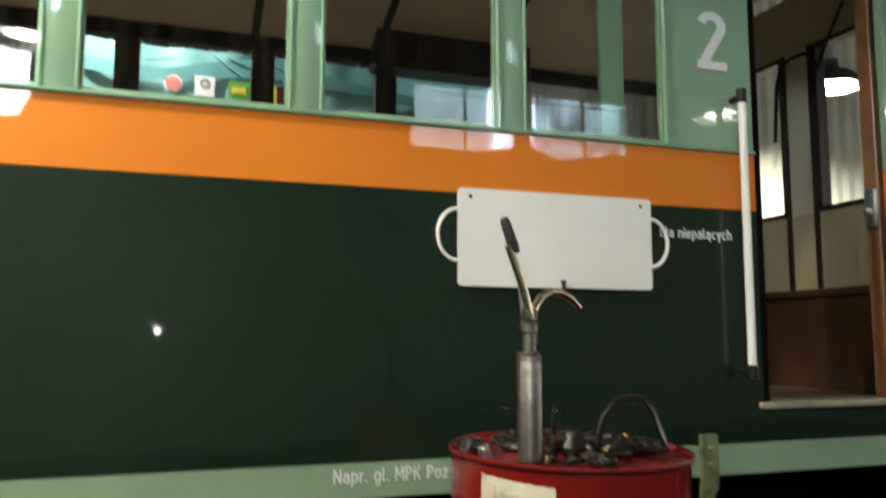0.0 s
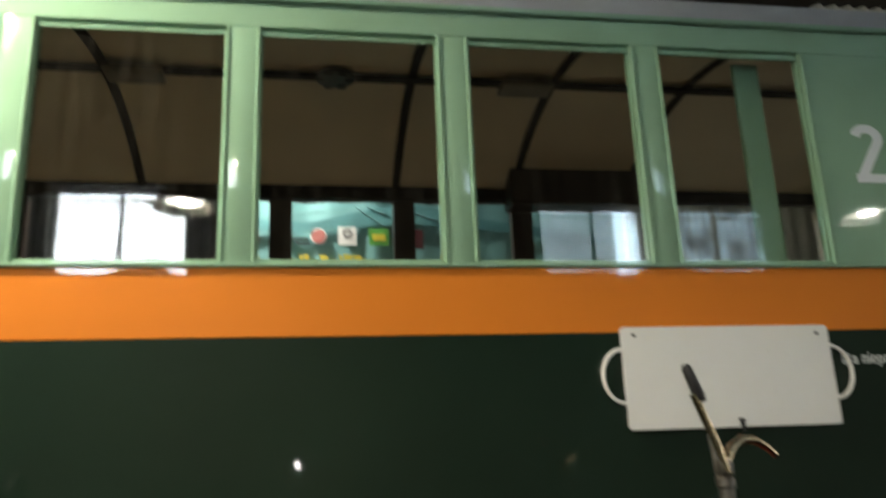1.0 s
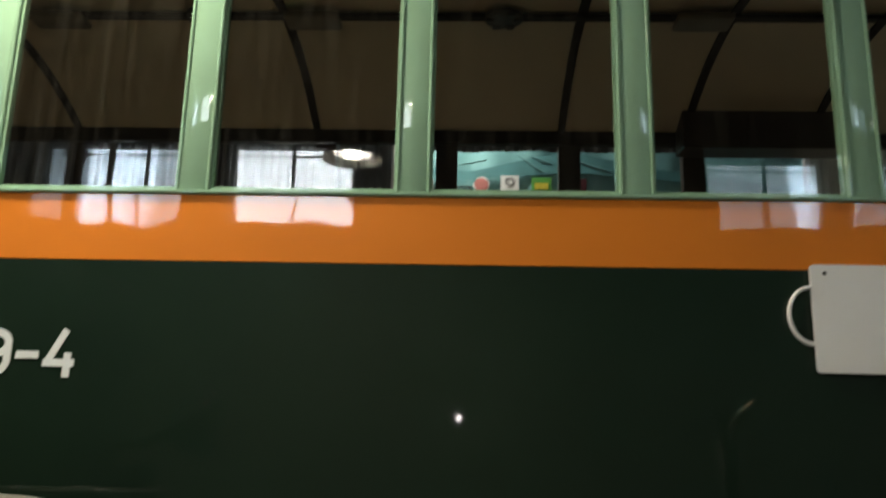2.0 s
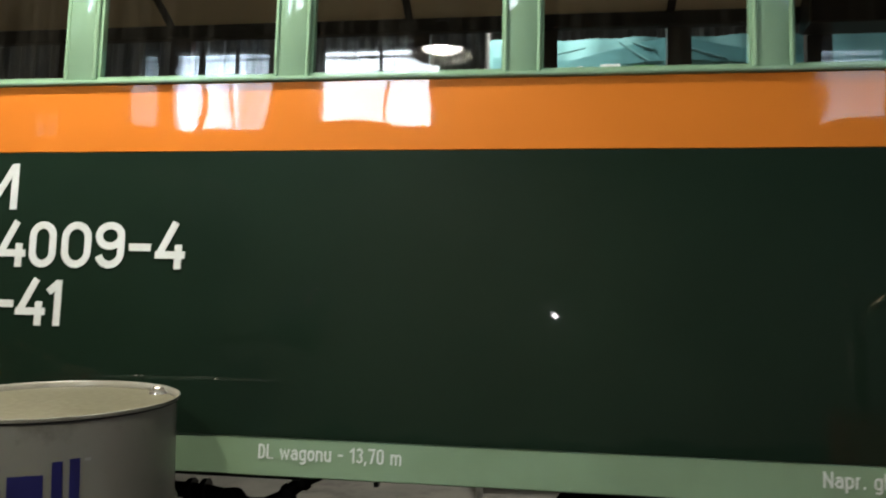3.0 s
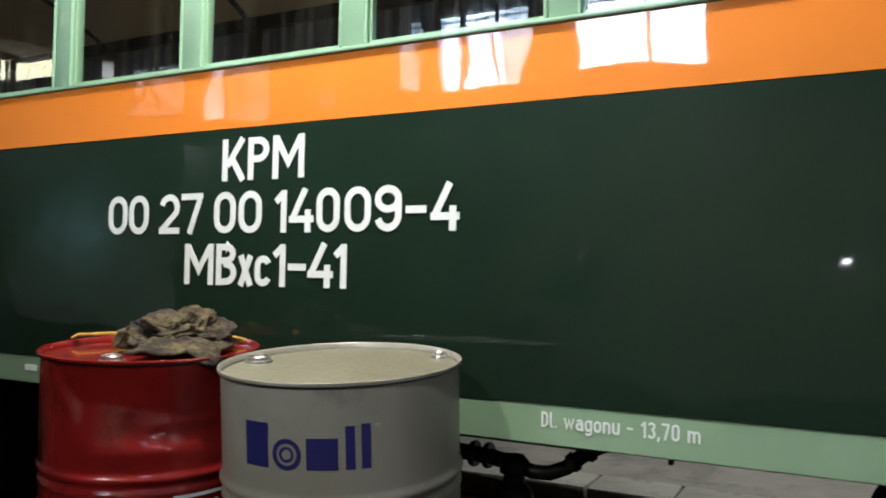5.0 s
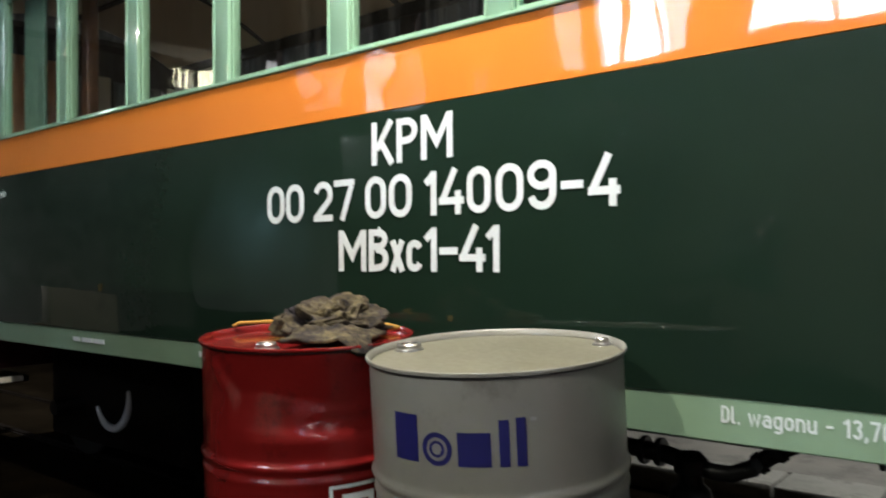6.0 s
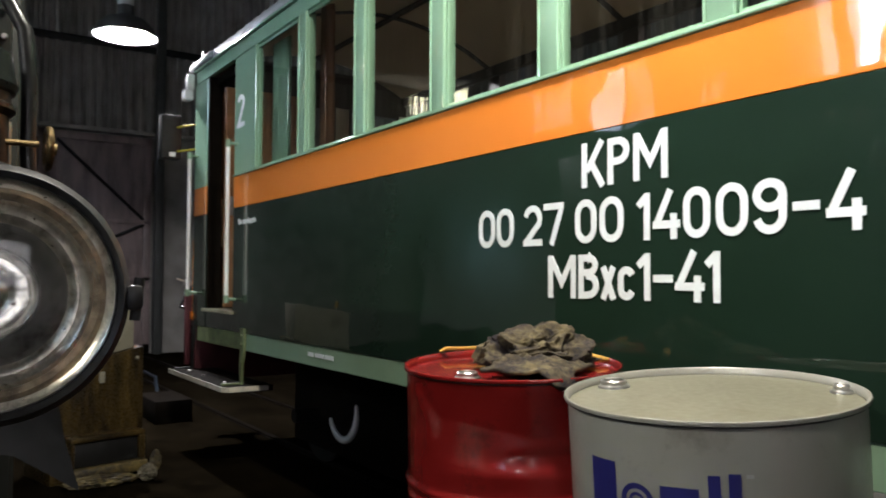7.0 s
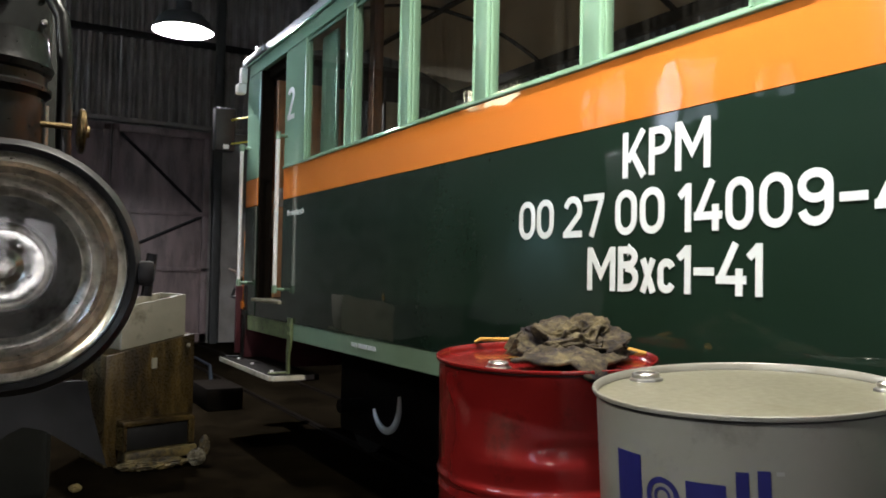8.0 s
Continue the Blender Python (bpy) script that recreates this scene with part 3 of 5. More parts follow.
# side wall with window openings
WINS = [(-12.5, -11.2, 4.02, 4.40, M_SKY4), (-10.0, -8.6, 3.22, 4.02, M_SKY8), (-8.45, -7.25, 3.05, 3.95, M_SKY8), (-6.65, -6.1, 3.08, 3.48, M_SKY8), (-5.27, -4.49, 3.20, 4.10, M_SKY7), (-4.49, -3.66, 3.20, 4.10, M_SKY2), (-3.12, -1.76, 3.20, 4.10, M_SKY), (2.03, 3.30, 3.18, 3.98, M_SKY7), (3.45, 4.9, 3.18, 3.98, M_SKY3)]
bm = bmesh.new()
xs = HX0
for x0, x1, z0, z1, _ in WINS:
    if x0 > xs:
        add_box(bm, xs, x0, HY0 - 0.3, HY0, 0, HZ)
    add_box(bm, x0, x1, HY0 - 0.3, HY0, 0, z0)
    add_box(bm, x0, x1, HY0 - 0.3, HY0, z1, HZ)
    xs = x1
add_box(bm, xs, HX1, HY0 - 0.3, HY0, 0, HZ)
solid("wall_south", bm, M_PLASTER, "dingy plaster side wall with high windows", "wall", "structure")
for i, (x0, x1, z0, z1, sky) in enumerate(WINS):
    w = thing("window_%d" % (i + 1), "high steel-framed shed window with daylight behind", "window", kind="structure")
    part("daylight", box(x0 - 0.4, x1 + 0.4, HY0 - 0.45, HY0 - 0.42, z0 - 0.3, z1 + 0.3), sky, w, "bright daylight outside")
    xm = (x0 + x1) / 2
    part("window_frame", joined(box(x0, x1, HY0 - 0.14, HY0 - 0.1, z0, z0 + 0.03), box(x0, x1, HY0 - 0.14, HY0 - 0.1, z1 - 0.03, z1), box(x0, x0 + 0.03, HY0 - 0.14, HY0 - 0.1, z0, z1), box(x1 - 0.03, x1, HY0 - 0.14, HY0 - 0.1, z0, z1), *([] if i == 0 else [box(xm - 0.015, xm + 0.015, HY0 - 0.14, HY0 - 0.1, z0, z1), box(x0, x1, HY0 - 0.13, HY0 - 0.11, z1 - 0.14, z1 - 0.12)])), M_BLACK, w)


# Windows out of view, added so the headlamp has something bright to reflect.
for i, (y0, y1) in enumerate(((-4.6, -3.2), (-2.6, -1.2), (-0.6, 0.8))):
    w = thing("window_%d" % (i + 10), "unseen end-wall window added to brighten the headlamp", "window", kind="structure")
    part("daylight", box(HX1 - 0.03, HX1 - 0.02, y0, y1, 1.2, 3.4), M_SKY5, w, "bright daylight outside")
    part("window_frame", joined(box(HX1 - 0.06, HX1 - 0.03, y0 - 0.04, y0, 1.16, 3.44), box(HX1 - 0.06, HX1 - 0.03, y1, y1 + 0.04, 1.16, 3.44), *[box(HX1 - 0.06, HX1 - 0.03, y0, y1, z, z + 0.04) for z in (1.16, 1.9, 2.65, 3.4)], box(HX1 - 0.06, HX1 - 0.03, (y0 + y1) / 2 - 0.02, (y0 + y1) / 2 + 0.02, 1.2, 3.4)), M_BLACK, w)


w = thing("window_13", "high sunlit shed window in the end wall corner", "window", kind="structure")
part("daylight", box(HX0 + 0.066, HX0 + 0.072, -6.0, -5.62, 4.02, 4.40), M_SKY4, w, "sunlit daylight outside")
part("window_frame", joined(box(HX0 + 0.066, HX0 + 0.09, -5.98, -5.62, 3.98, 4.02), box(HX0 + 0.066, HX0 + 0.09, -5.62, -5.58, 3.98, 4.42)), M_BLACK, w)
# Unseen glowing panel, added to give the dark green side a teal sheen.
w = thing("window_14", "added glowing panel on the side wall for the teal sheen", "window", kind="structure")
part("daylight", box(-12.4, -8.6, HY0 + 0.004, HY0 + 0.012, 0.3, 3.0), M_TEALGLOW, w, "dim teal glow added for reflections")
part("window_frame", joined(box(-12.45, -12.38, HY0 + 0.005, HY0 + 0.05, 0, 2.76), box(-8.62, -8.55, HY0 + 0.005, HY0 + 0.05, 0, 3.06), box(-12.38, -8.62, HY0 + 0.005, HY0 + 0.05, 2.98, 3.06), box(-12.38, -8.62, HY0 + 0.005, HY0 + 0.05, 0.0, 0.32)), M_BLACK, w)


# shed doors in the end wall
def shed_door(name, y0, y1):
    d = thing(name, "brown steel shed door leaf with diagonal braces", "door", kind="structure")
    x = HX0 + 0.04
    part("leaf", box(x, x + 0.04, y0, y1, 0.03, 3.1, 0.004), M_DOOR, d)
    for n, (ya, yb, za, zb) in {"stile": (y0, y0 + 0.09, 0.03, 3.1), "stile_b": (y1 - 0.09, y1, 0.03, 3.1), "rail": (y0, y1, 3.0, 3.1), "rail_b": (y0, y1, 1.86, 1.92), "rail_c": (y0, y1, 1.05, 1.11), "rail_d": (y0, y1, 0.03, 0.15)}.items():
        part(n.split("_")[0], box(x + 0.04, x + 0.09, ya, yb, za, zb, 0.004), M_DOOR, d)
    for za, zb in ((3.0, 1.92), (1.3, 1.86)):
        part("brace", tube([(x + 0.06, y0 + 0.09, za), (x + 0.06, y1 - 0.09, zb)], 0.025, 6), M_BLACK, d)
    return d


shed_door("door_1", -0.08, 1.26)
shed_door("door_2", -1.45, -0.11)
solid("lintel", box(HX0 + 0.01, HX0 + 0.14, -2.2, 2.2, 3.14, 3.20, 0.01), M_CORR, "dark steel lintel beam over the shed doors", "beam", "structure")
solid("trim_beam", box(HX0 + 0.05, HX0 + 0.13, HY0, HY1, 4.35, 4.45, 0.01), M_BLACK, "dark horizontal wall rail", "beam", "structure")
solid("post", box(HX0 + 0.1, HX0 + 0.22, 1.3, 1.42, 0, HZ, 0.01), M_SHADE, "grey steel wall post beside the doors", "post", "structure")


# ---- pendant lamps ----
def pendant(x, y, z):
    p = thing("pendant_lamp", "white enamel pendant lamp, switched on, hanging from the ceiling", "lamp", "shed lamps", at=(x, y, z))
    part("shade", lathe([(0.237, 0.001), (0.235, 0.012), (0.203, 0.077), (0.152, 0.128), (0.072, 0.158), (0.062, 0.172), (0.06, 0.24), (0.0, 0.25)], 40), M_SHADE, p, "dark enamelled outside of the shade")
    part("shade_lining", lathe([(0.05, 0.165), (0.065, 0.148), (0.145, 0.118), (0.193, 0.07), (0.225, 0.012), (0.236, 0.0)], 40), M_WHITE, p, "white enamelled inside of the shade")
    part("bulb", lathe([(0.0, 0.050), (0.15, 0.052), (0.155, 0.06), (0.14, 0.075), (0.0, 0.08)], 32), M_LAMP, p, "glowing lamp glass")
    part("neck", lathe([(0.058, 0.245), (0.060, 0.25), (0.060, 0.36), (0.045, 0.375), (0, 0.38)], 28), M_POST, p, "pale grey lamp neck")
    part("rod", tube([(0, 0, 0.37), (0, 0, HZ - z)], 0.008, 8), M_BLACK, p)
    return p


for lx, ly, lz in LAMPS:
    pendant(lx, ly, lz)


# ---- railcar ----
railcar = thing("railcar", "narrow-gauge railcar in dark green, orange and pale green gloss paint", "railcar")
PITCH, OPEN, ZS, ZT = 0.593, 0.512, 1.70, 2.388
DL, DR = -5.16, 1.40          # door jambs that bound the panelled side
EL, ER = -5.95, 2.245          # ends of the body
WID = 1.66
ZB0, ZB1, ZSB, ZST = 1.505, 1.687, 0.69, 0.785
part("lower_panel", box(DL, DR, 0, 0.025, ZST, ZB0, 0.0015, 1), M_DARK, railcar, "dark green gloss side panel")
part("orange_band", box(DL, DR, -0.001, 0.025, ZB0, ZB1, 0.0015, 1), M_ORANGE, railcar, "orange gloss waistband")
# Bar end under the door is split off to carry dirt and painted shade.
part("solebar", box(EL + 0.1, -4.932, 0.002, 0.05, ZSB, ZST - 0.002, 0.003, 1), M_OLIVE, railcar, "olive end of the sole bar, dirt and shade in its colour")
part("solebar", box(-4.93, ER - 0.1, 0.002, 0.05, ZSB, ZST - 0.002, 0.003, 1), M_SOLE, railcar, "pale green painted sole bar")
part("sill_moulding", box(DL, DR, -0.012, 0.03, ZB1, ZS, 0.005, 2), M_LIGHT, railcar)
part("letterboard", box(EL + 0.02, ER - 0.02, -0.002, 0.03, ZT, 2.47, 0.003, 1), M_LIGHT, railcar)
part("drip_rail", box(EL, ER, -0.016, 0.03, 2.47, 2.488, 0.005, 2), M_LIGHT, railcar)
wl = [-(k - 2) * PITCH for k in range(1, 11)]
for k, x in enumerate(wl):
    if k:
        part("window_post", box(x + OPEN, x + PITCH, -0.003, 0.05, ZS, ZT, 0.003, 2), M_LIGHT, railcar)
    # sash and pane
    w = new("side_window")
    w.parent = railcar
    x1 = x + OPEN if k else 1.075
    if k == 9:
        x = -4.81
    f = 0.012
    part("frame", joined(box(x, x + f, 0.008, 0.03, ZS, ZT), box(x1 - f, x1, 0.008, 0.03, ZS, ZT), box(x + f, x1 - f, 0.008, 0.03, ZS, ZS + f), box(x + f, x1 - f, 0.012, 0.03, ZT - f, ZT)), M_LIGHT, w)
    part("bead", joined(box(x - 0.004, x + 0.006, -0.008, 0.007, ZS, ZT, 0.003, 1), box(x1 - 0.006, x1 + 0.004, -0.008, 0.007, ZS, ZT, 0.003, 1), box(x + 0.006, x1 - 0.006, 0.004, 0.014, ZT - 0.024, ZT - 0.014, 0.002, 1)), M_LIGHT, w)
    g = part("pane", box(x + f, x1 - f, 0.016, 0.018, ZS + f, ZT - f), M_GLASS, w, "clear window glass")
part("end_panel", box(1.075, DR, 0, 0.03, ZS, ZT, 0.002, 1), M_LIGHT, railcar, "pale green corner panel")
part("end_panel", box(DL, -4.81, 0, 0.03, ZS, ZT, 0.002, 1), M_LIGHT, railcar, "pale green corner panel")


def roof_z(y, edge, top):
    s = (y - WID / 2) / (WID / 2)
    return edge + (top - edge) * (1 - s * s)


def arch(x0, x1, edge, top, th, n=24, over=0.02):
    bm = bmesh.new()
    prev = None
    for i in range(n + 1):
        y = -over + (WID + 2 * over) * i / n
        z = roof_z(min(max(y, 0), WID), edge, top)
        q = [bm.verts.new(c) for c in ((x0, y, z), (x1, y, z), (x1, y, z + th), (x0, y, z + th))]
        if prev:
            for a in range(4):
                b = (a + 1) % 4
                bm.faces.new((prev[a], prev[b], q[b], q[a]))
        else:
            bm.faces.new(q)
        prev = q
    bm.faces.new(prev[::-1])
    bmesh.ops.recalc_face_normals(bm, faces=bm.faces[:])
    return bm




def roof_shell(x0, x1, edge, rise, over, th=0.02, n=48):
    """A sheet roof, nearly upright at its edges and flat on top; open below."""
    bm = bmesh.new()
    prev = None
    for i in range(n + 1):
        a = math.pi * (1 - i / n)
        ring = []
        for d in (0, -th):
            y, z = WID / 2 + (WID / 2 + over + d) * math.cos(a), edge + (rise + d) * math.sin(a)
            ring += [bm.verts.new((x0, y, z)), bm.verts.new((x1, y, z))]
        if prev:
            for p, q in ((0, 1), (1, 3), (3, 2), (2, 0)):
                bm.faces.new((prev[p], prev[q], ring[q], ring[p]))
        prev = ring
    bmesh.ops.recalc_face_normals(bm, faces=bm.faces[:])
    return bm


part("roof", roof_shell(EL - 0.05, ER + 0.05, 2.488, 0.27, 0.012), M_ROOF, railcar, "light grey arched sheet roof")
for xr in (-4.3, -2.75, -0.54, 1.6):
    part("roof_seam", roof_shell(xr - 0.006, xr + 0.006, 2.489, 0.273, 0.015, 0.006), M_ROOF, railcar)
part("interior_ceiling", arch(EL + 0.05, ER - 0.05, 2.46, 2.70, 0.012, over=-0.03), M_CREAM, railcar, "cream boarded ceiling")
for i in (0, 2, 4, 6, 8, 9, 10):
    xr = -0.05 + PITCH * (i - 8)
    part("ceiling_rib", arch(xr - 0.018, xr + 0.018, 2.45, 2.69, 0.012, over=-0.03), M_RIB, railcar)
part("ceiling_strip", box(EL + 0.1, ER - 0.1, WID / 2 - 0.018, WID / 2 + 0.018, 2.672, 2.69), M_RIB, railcar)
# Floor and far lower wall made pale to bounce light up to the ceiling.
part("floor_board", box(EL + 0.02, ER - 0.02, 0.03, WID - 0.03, 0.83, 0.89), M_PLANK, railcar)
# far side
part("far_lower_wall", box(EL, ER, WID - 0.03, WID, ZST, ZS), M_PLANK, railcar)
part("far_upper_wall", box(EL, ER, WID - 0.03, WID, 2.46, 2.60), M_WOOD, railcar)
part("far_cornice", box(EL + 0.05, ER - 0.05, WID - 0.075, WID - 0.031, 2.435, 2.532, 0.006, 1), M_RIB, railcar, "dark brown cornice board")
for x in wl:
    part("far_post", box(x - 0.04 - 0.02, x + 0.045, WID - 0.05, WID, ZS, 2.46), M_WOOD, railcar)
part("inner_lining", box(DL, DR, 0.026, 0.045, ZST, ZS - 0.02), M_BROWN, railcar)
# lettering
LINES = [
    (1.350, 0.124, [("K", -2.275, -2.187), ("P", -2.177, -2.1), ("M", -2.086, -1.975)]),
    (1.196, 0.122, [("0", -2.754, -2.669), ("0", -2.66, -2.575), ("2", -2.527, -2.443), ("7", -2.435, -2.349), ("0", -2.302, -2.22), ("0", -2.208, -2.122), ("1", -2.076, -2.033), ("4", -2.023, -1.939), ("0", -1.929, -1.852), ("0", -1.836, -1.752), ("9", -1.74, -1.658), ("-", -1.645, -1.585), ("4", -1.572, -1.49)]),
    (1.043, 0.122, [("M", -2.415, -2.301), ("B", -2.289, -2.212), ("x", -2.206, -2.148), ("c", -2.142, -2.083), ("1", -2.078, -2.033), ("-", -2.023, -1.962), ("4", -1.955, -1.87), ("1", -1.869, -1.826)]),
]
for base, cap, glyphs in LINES:
    for ch, xa, xb in glyphs:
        part("letter", brush(glyph(ch, (xb - xa) / cap, 0.158), 0.158, xa, base, cap, -0.0022), M_LETTER, railcar, smooth=0)
lettering("letter", "Dl. wagonu - 13,70 m", -1.268, -0.908, 0.732, 0.036, 0.0005, M_LETTER, railcar)
lettering("letter", "Napr. gl. MPK Poz", 0.051, 0.36, 0.732, 0.036, 0.0005, M_LETTER, railcar)
lettering("letter", "Dla niepalących", 1.04, 1.30, 1.408, 0.032, -0.0015, M_LETTER, railcar)
lettering("letter", "Dla niepalących", -5.07, -4.80, 1.404, 0.032, -0.0015, M_LETTER, railcar)
lettering("class_number", "2", 1.198, 1.309, 1.956, 0.193, -0.0015, M_LETTER, railcar, 0.145)
lettering("class_number", "2", -5.115, -4.995, 1.966, 0.19, -0.0015, M_LETTER, railcar, 0.145)
for xa, xb in ((-4.10, -4.04), (-4.02, -3.93), (-3.92, -3.83), (-3.15, -3.09), (-3.07, -2.95)):
    part("caption_bar", box(xa, xb, 0.0003, 0.002, 0.733, 0.752), M_LETTER, railcar, smooth=0)

# ends of the body: corner posts, door openings, end walls
for xa, xb in ((EL, EL + 0.27), (ER - 0.27, ER)):
    part("corner_post", box(xa, xb, 0, 0.04, ZB1, ZT, 0.004, 1), M_LIGHT, railcar)
    part("corner_band", box(xa, xb, -0.001, 0.04, ZB0, ZB1, 0.003, 1), M_ORANGE, railcar)
    part("corner_panel", box(xa, xb, 0, 0.04, ZST, ZB0, 0.004, 1), M_DARK, railcar)
for xa, xb in ((EL + 0.27, DL), (DR, ER - 0.27)):
    part("door_apron", box(xa, xb, 0.004, 0.04, ZST, 0.885, 0.002, 1), M_DARK, railcar)
    part("threshold", box(xa - 0.02, xb + 0.02, -0.02, 0.14, 0.885, 0.905, 0.004, 2), M_WORN, railcar, "worn pale door threshold")
    # First jamb and head carry the doorway's shade as near black; second is oak.
    part("door_jamb", box(xa, xa + 0.03, 0.004, 0.09, 0.905, ZT, 0.004, 1), M_TIMBERSHADE, railcar)
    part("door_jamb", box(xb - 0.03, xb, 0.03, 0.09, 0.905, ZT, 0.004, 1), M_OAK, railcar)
    part("door_head", box(xa + 0.03, xb - 0.03, 0.05, 0.09, ZT - 0.05, ZT, 0.003, 1), M_TIMBERSHADE, railcar)
YW = [(0.27, 0.555), (0.735, 1.02), (1.13, 1.56)]
for xe, s in ((ER - 0.04, 1), (EL, -1)):
    def slab(name, y0, y1, z0, z1, m, label=""):
        part(name, box(xe, xe + 0.04, y0, y1, z0, z1), m, railcar, label)
    slab("end_wall_dado", 0.04, WID - 0.03, 0.83, 1.29, M_DADO, "varnished brown dado")
    part("dado_rail", box(xe - 0.03 * s, xe - 0.001 * s, 0.05, WID - 0.04, 1.275, 1.305, 0.005, 1) if s > 0 else box(xe + 0.041, xe + 0.07, 0.05, WID - 0.04, 1.275, 1.305, 0.005, 1), M_DADO, railcar)
    slab("end_wall_panel", 0.04, WID - 0.03, 1.29, 1.63, M_PANEL, "cream painted panel")
    slab("end_wall_head", 0.04, WID - 0.03, 2.36, 2.62, M_PANEL if s > 0 else M_WOOD)
    ys = 0.04
    for y0, y1 in YW + [(WID - 0.03, WID - 0.03)]:
        slab("end_wall_post", ys, y0, 1.63, 2.36, M_OAK if ys < 0.1 else M_CLOTH)
        ys = y1
    for y0, y1 in YW:
        f = 0.02
        ew = part("end_window", joined(box(xe - 0.005, xe + 0.045, y0, y0 + f, 1.63, 2.36), box(xe - 0.005, xe + 0.045, y1 - f, y1, 1.63, 2.36), box(xe - 0.005, xe + 0.045, y0 + f, y1 - f, 1.63, 1.63 + f), box(xe - 0.005, xe + 0.045, y0 + f, y1 - f, 2.36 - f, 2.36)), M_WOOD, railcar)
        part("cover_strip", joined(box(xe - 0.012, xe - 0.002, y0 - 0.022, y0, 1.30, 2.36), box(xe - 0.012, xe - 0.002, y1, y1 + 0.022, 1.30, 2.36)), M_WOOD, railcar) if s > 0 else None
        part("pane", box(xe + 0.018, xe + 0.021, y0 + f, y1 - f, 1.63 + f, 2.36 - f), M_GLASS, ew)
# sliding door leaves pushed open, boards behind the end windows, inner partitions
for xa, xb, xs in ((-4.755, -4.54, -4.62), (0.885, 0.972, 0.62)):
    part("door_edge_board", box(xa, xb, 0.07, 0.09, ZS - 0.05, ZT - 0.005, 0.004, 1), M_LIGHT, railcar, "pale green board behind the glass")
part("wall_cupboard", box(0.50, 1.30, WID - 0.20, WID - 0.05, 2.38, 2.60, 0.006, 1), M_WOOD, railcar, "dark wooden cupboard under the ceiling")
for xp in (-4.62,):
    part("partition_post", box(xp - 0.02, xp + 0.05, 0.30, 0.36, 0.89, 2.62, 0.006, 1), M_OAK, railcar)
# Leaf wood coloured paler than the other leaf, as if lamplight fell on it.
part("door_leaf", box(EL + 0.30, EL + 0.335, 0.10, 0.62, 0.91, 2.33, 0.004, 1), M_VARN, railcar, "varnished brown door leaf folded inwards")
part("door_lock", joined(box(EL + 0.335, EL + 0.36, 0.12, 0.16, 1.50, 1.62, 0.004), box(EL + 0.36, EL + 0.38, 0.10, 0.14, 1.55, 1.57, 0.003)), M_STEEL, railcar)
part("door_leaf", box(ER - 0.30, ER - 0.272, 0.03, 0.085, 0.91, 2.33, 0.004, 1), M_OAK, railcar, "varnished brown door leaf")
part("door_lock", joined(box(ER - 0.32, ER - 0.30, 0.03, 0.075, 1.48, 1.62, 0.006), box(ER - 0.345, ER - 0.32, 0.04, 0.06, 1.53, 1.55, 0.003)), M_STEEL, railcar)
part("grab_rail", tube([(2.10, 0.68, 1.95), (2.10, 0.655, 2.20), (2.10, 0.63, 2.262), (2.10, 0.58, 2.288), (2.10, 0.50, 2.288), (2.10, 0.45, 2.262), (2.10, 0.425, 2.20)], 0.008, 10), M_BLACK, railcar, "black curved grab rail")
part("grab_rail", tube([(2.10, 0.425, 2.20), (2.05, 0.30, 2.30), (1.95, 0.14, 2.34)], 0.008, 10), M_BLACK, railcar, "black curved grab rail")
# ceiling fittings
for xv in (-0.36, -1.55, -2.73):
    part("ceiling_vent", joined(lathe([(0, -0.012), (0.05, -0.016), (0.075, -0.010), (0.08, 0.0)], 28, pose(xv, WID / 2, 2.68)), *[box(xv - 0.004 + 0.055 * math.cos(a * 1.047) - 0.012, xv + 0.004 + 0.055 * math.cos(a * 1.047) + 0.012, WID / 2 + 0.055 * math.sin(a * 1.047) - 0.012, WID / 2 + 0.055 * math.sin(a * 1.047) + 0.012, 2.658, 2.668) for a in range(6)]), M_SHADE, railcar, "round pierced metal ceiling vent")
for xv in (-1.12, 0.42, -2.15, -3.3):
    part("ceiling_light", box(xv - 0.11, xv + 0.11, WID / 2 - 0.06, WID / 2 + 0.06, 2.648, 2.678, 0.012, 2), M_FROST, railcar, "frosted ceiling light, switched off")

# handrails
def handrail(x, z0, z1, m):
    rail = part("handrail", tube([(x, -0.055, z0), (x, -0.055, z1)], 0.0125, 14), m, railcar, "white painted handrail")
    for z in (z0, z1):
        part("rail_bracket", joined(tube([(x, -0.055, z - 0.022), (x, -0.055, z + 0.022)], 0.016, 12), tube([(x, -0.055, z), (x + 0.004, 0.002, z)], 0.009, 8)), M_BLACK if x > 0 else M_SOLE, rail)


handrail(1.315, 1.0, 1.86, M_WHITE)
handrail(-5.11, 0.975, 1.875, M_WHITE)
handrail(-5.875, 1.0, 1.90, M_WHITE)
handrail(2.10, 1.0, 1.90, M_WHITE)

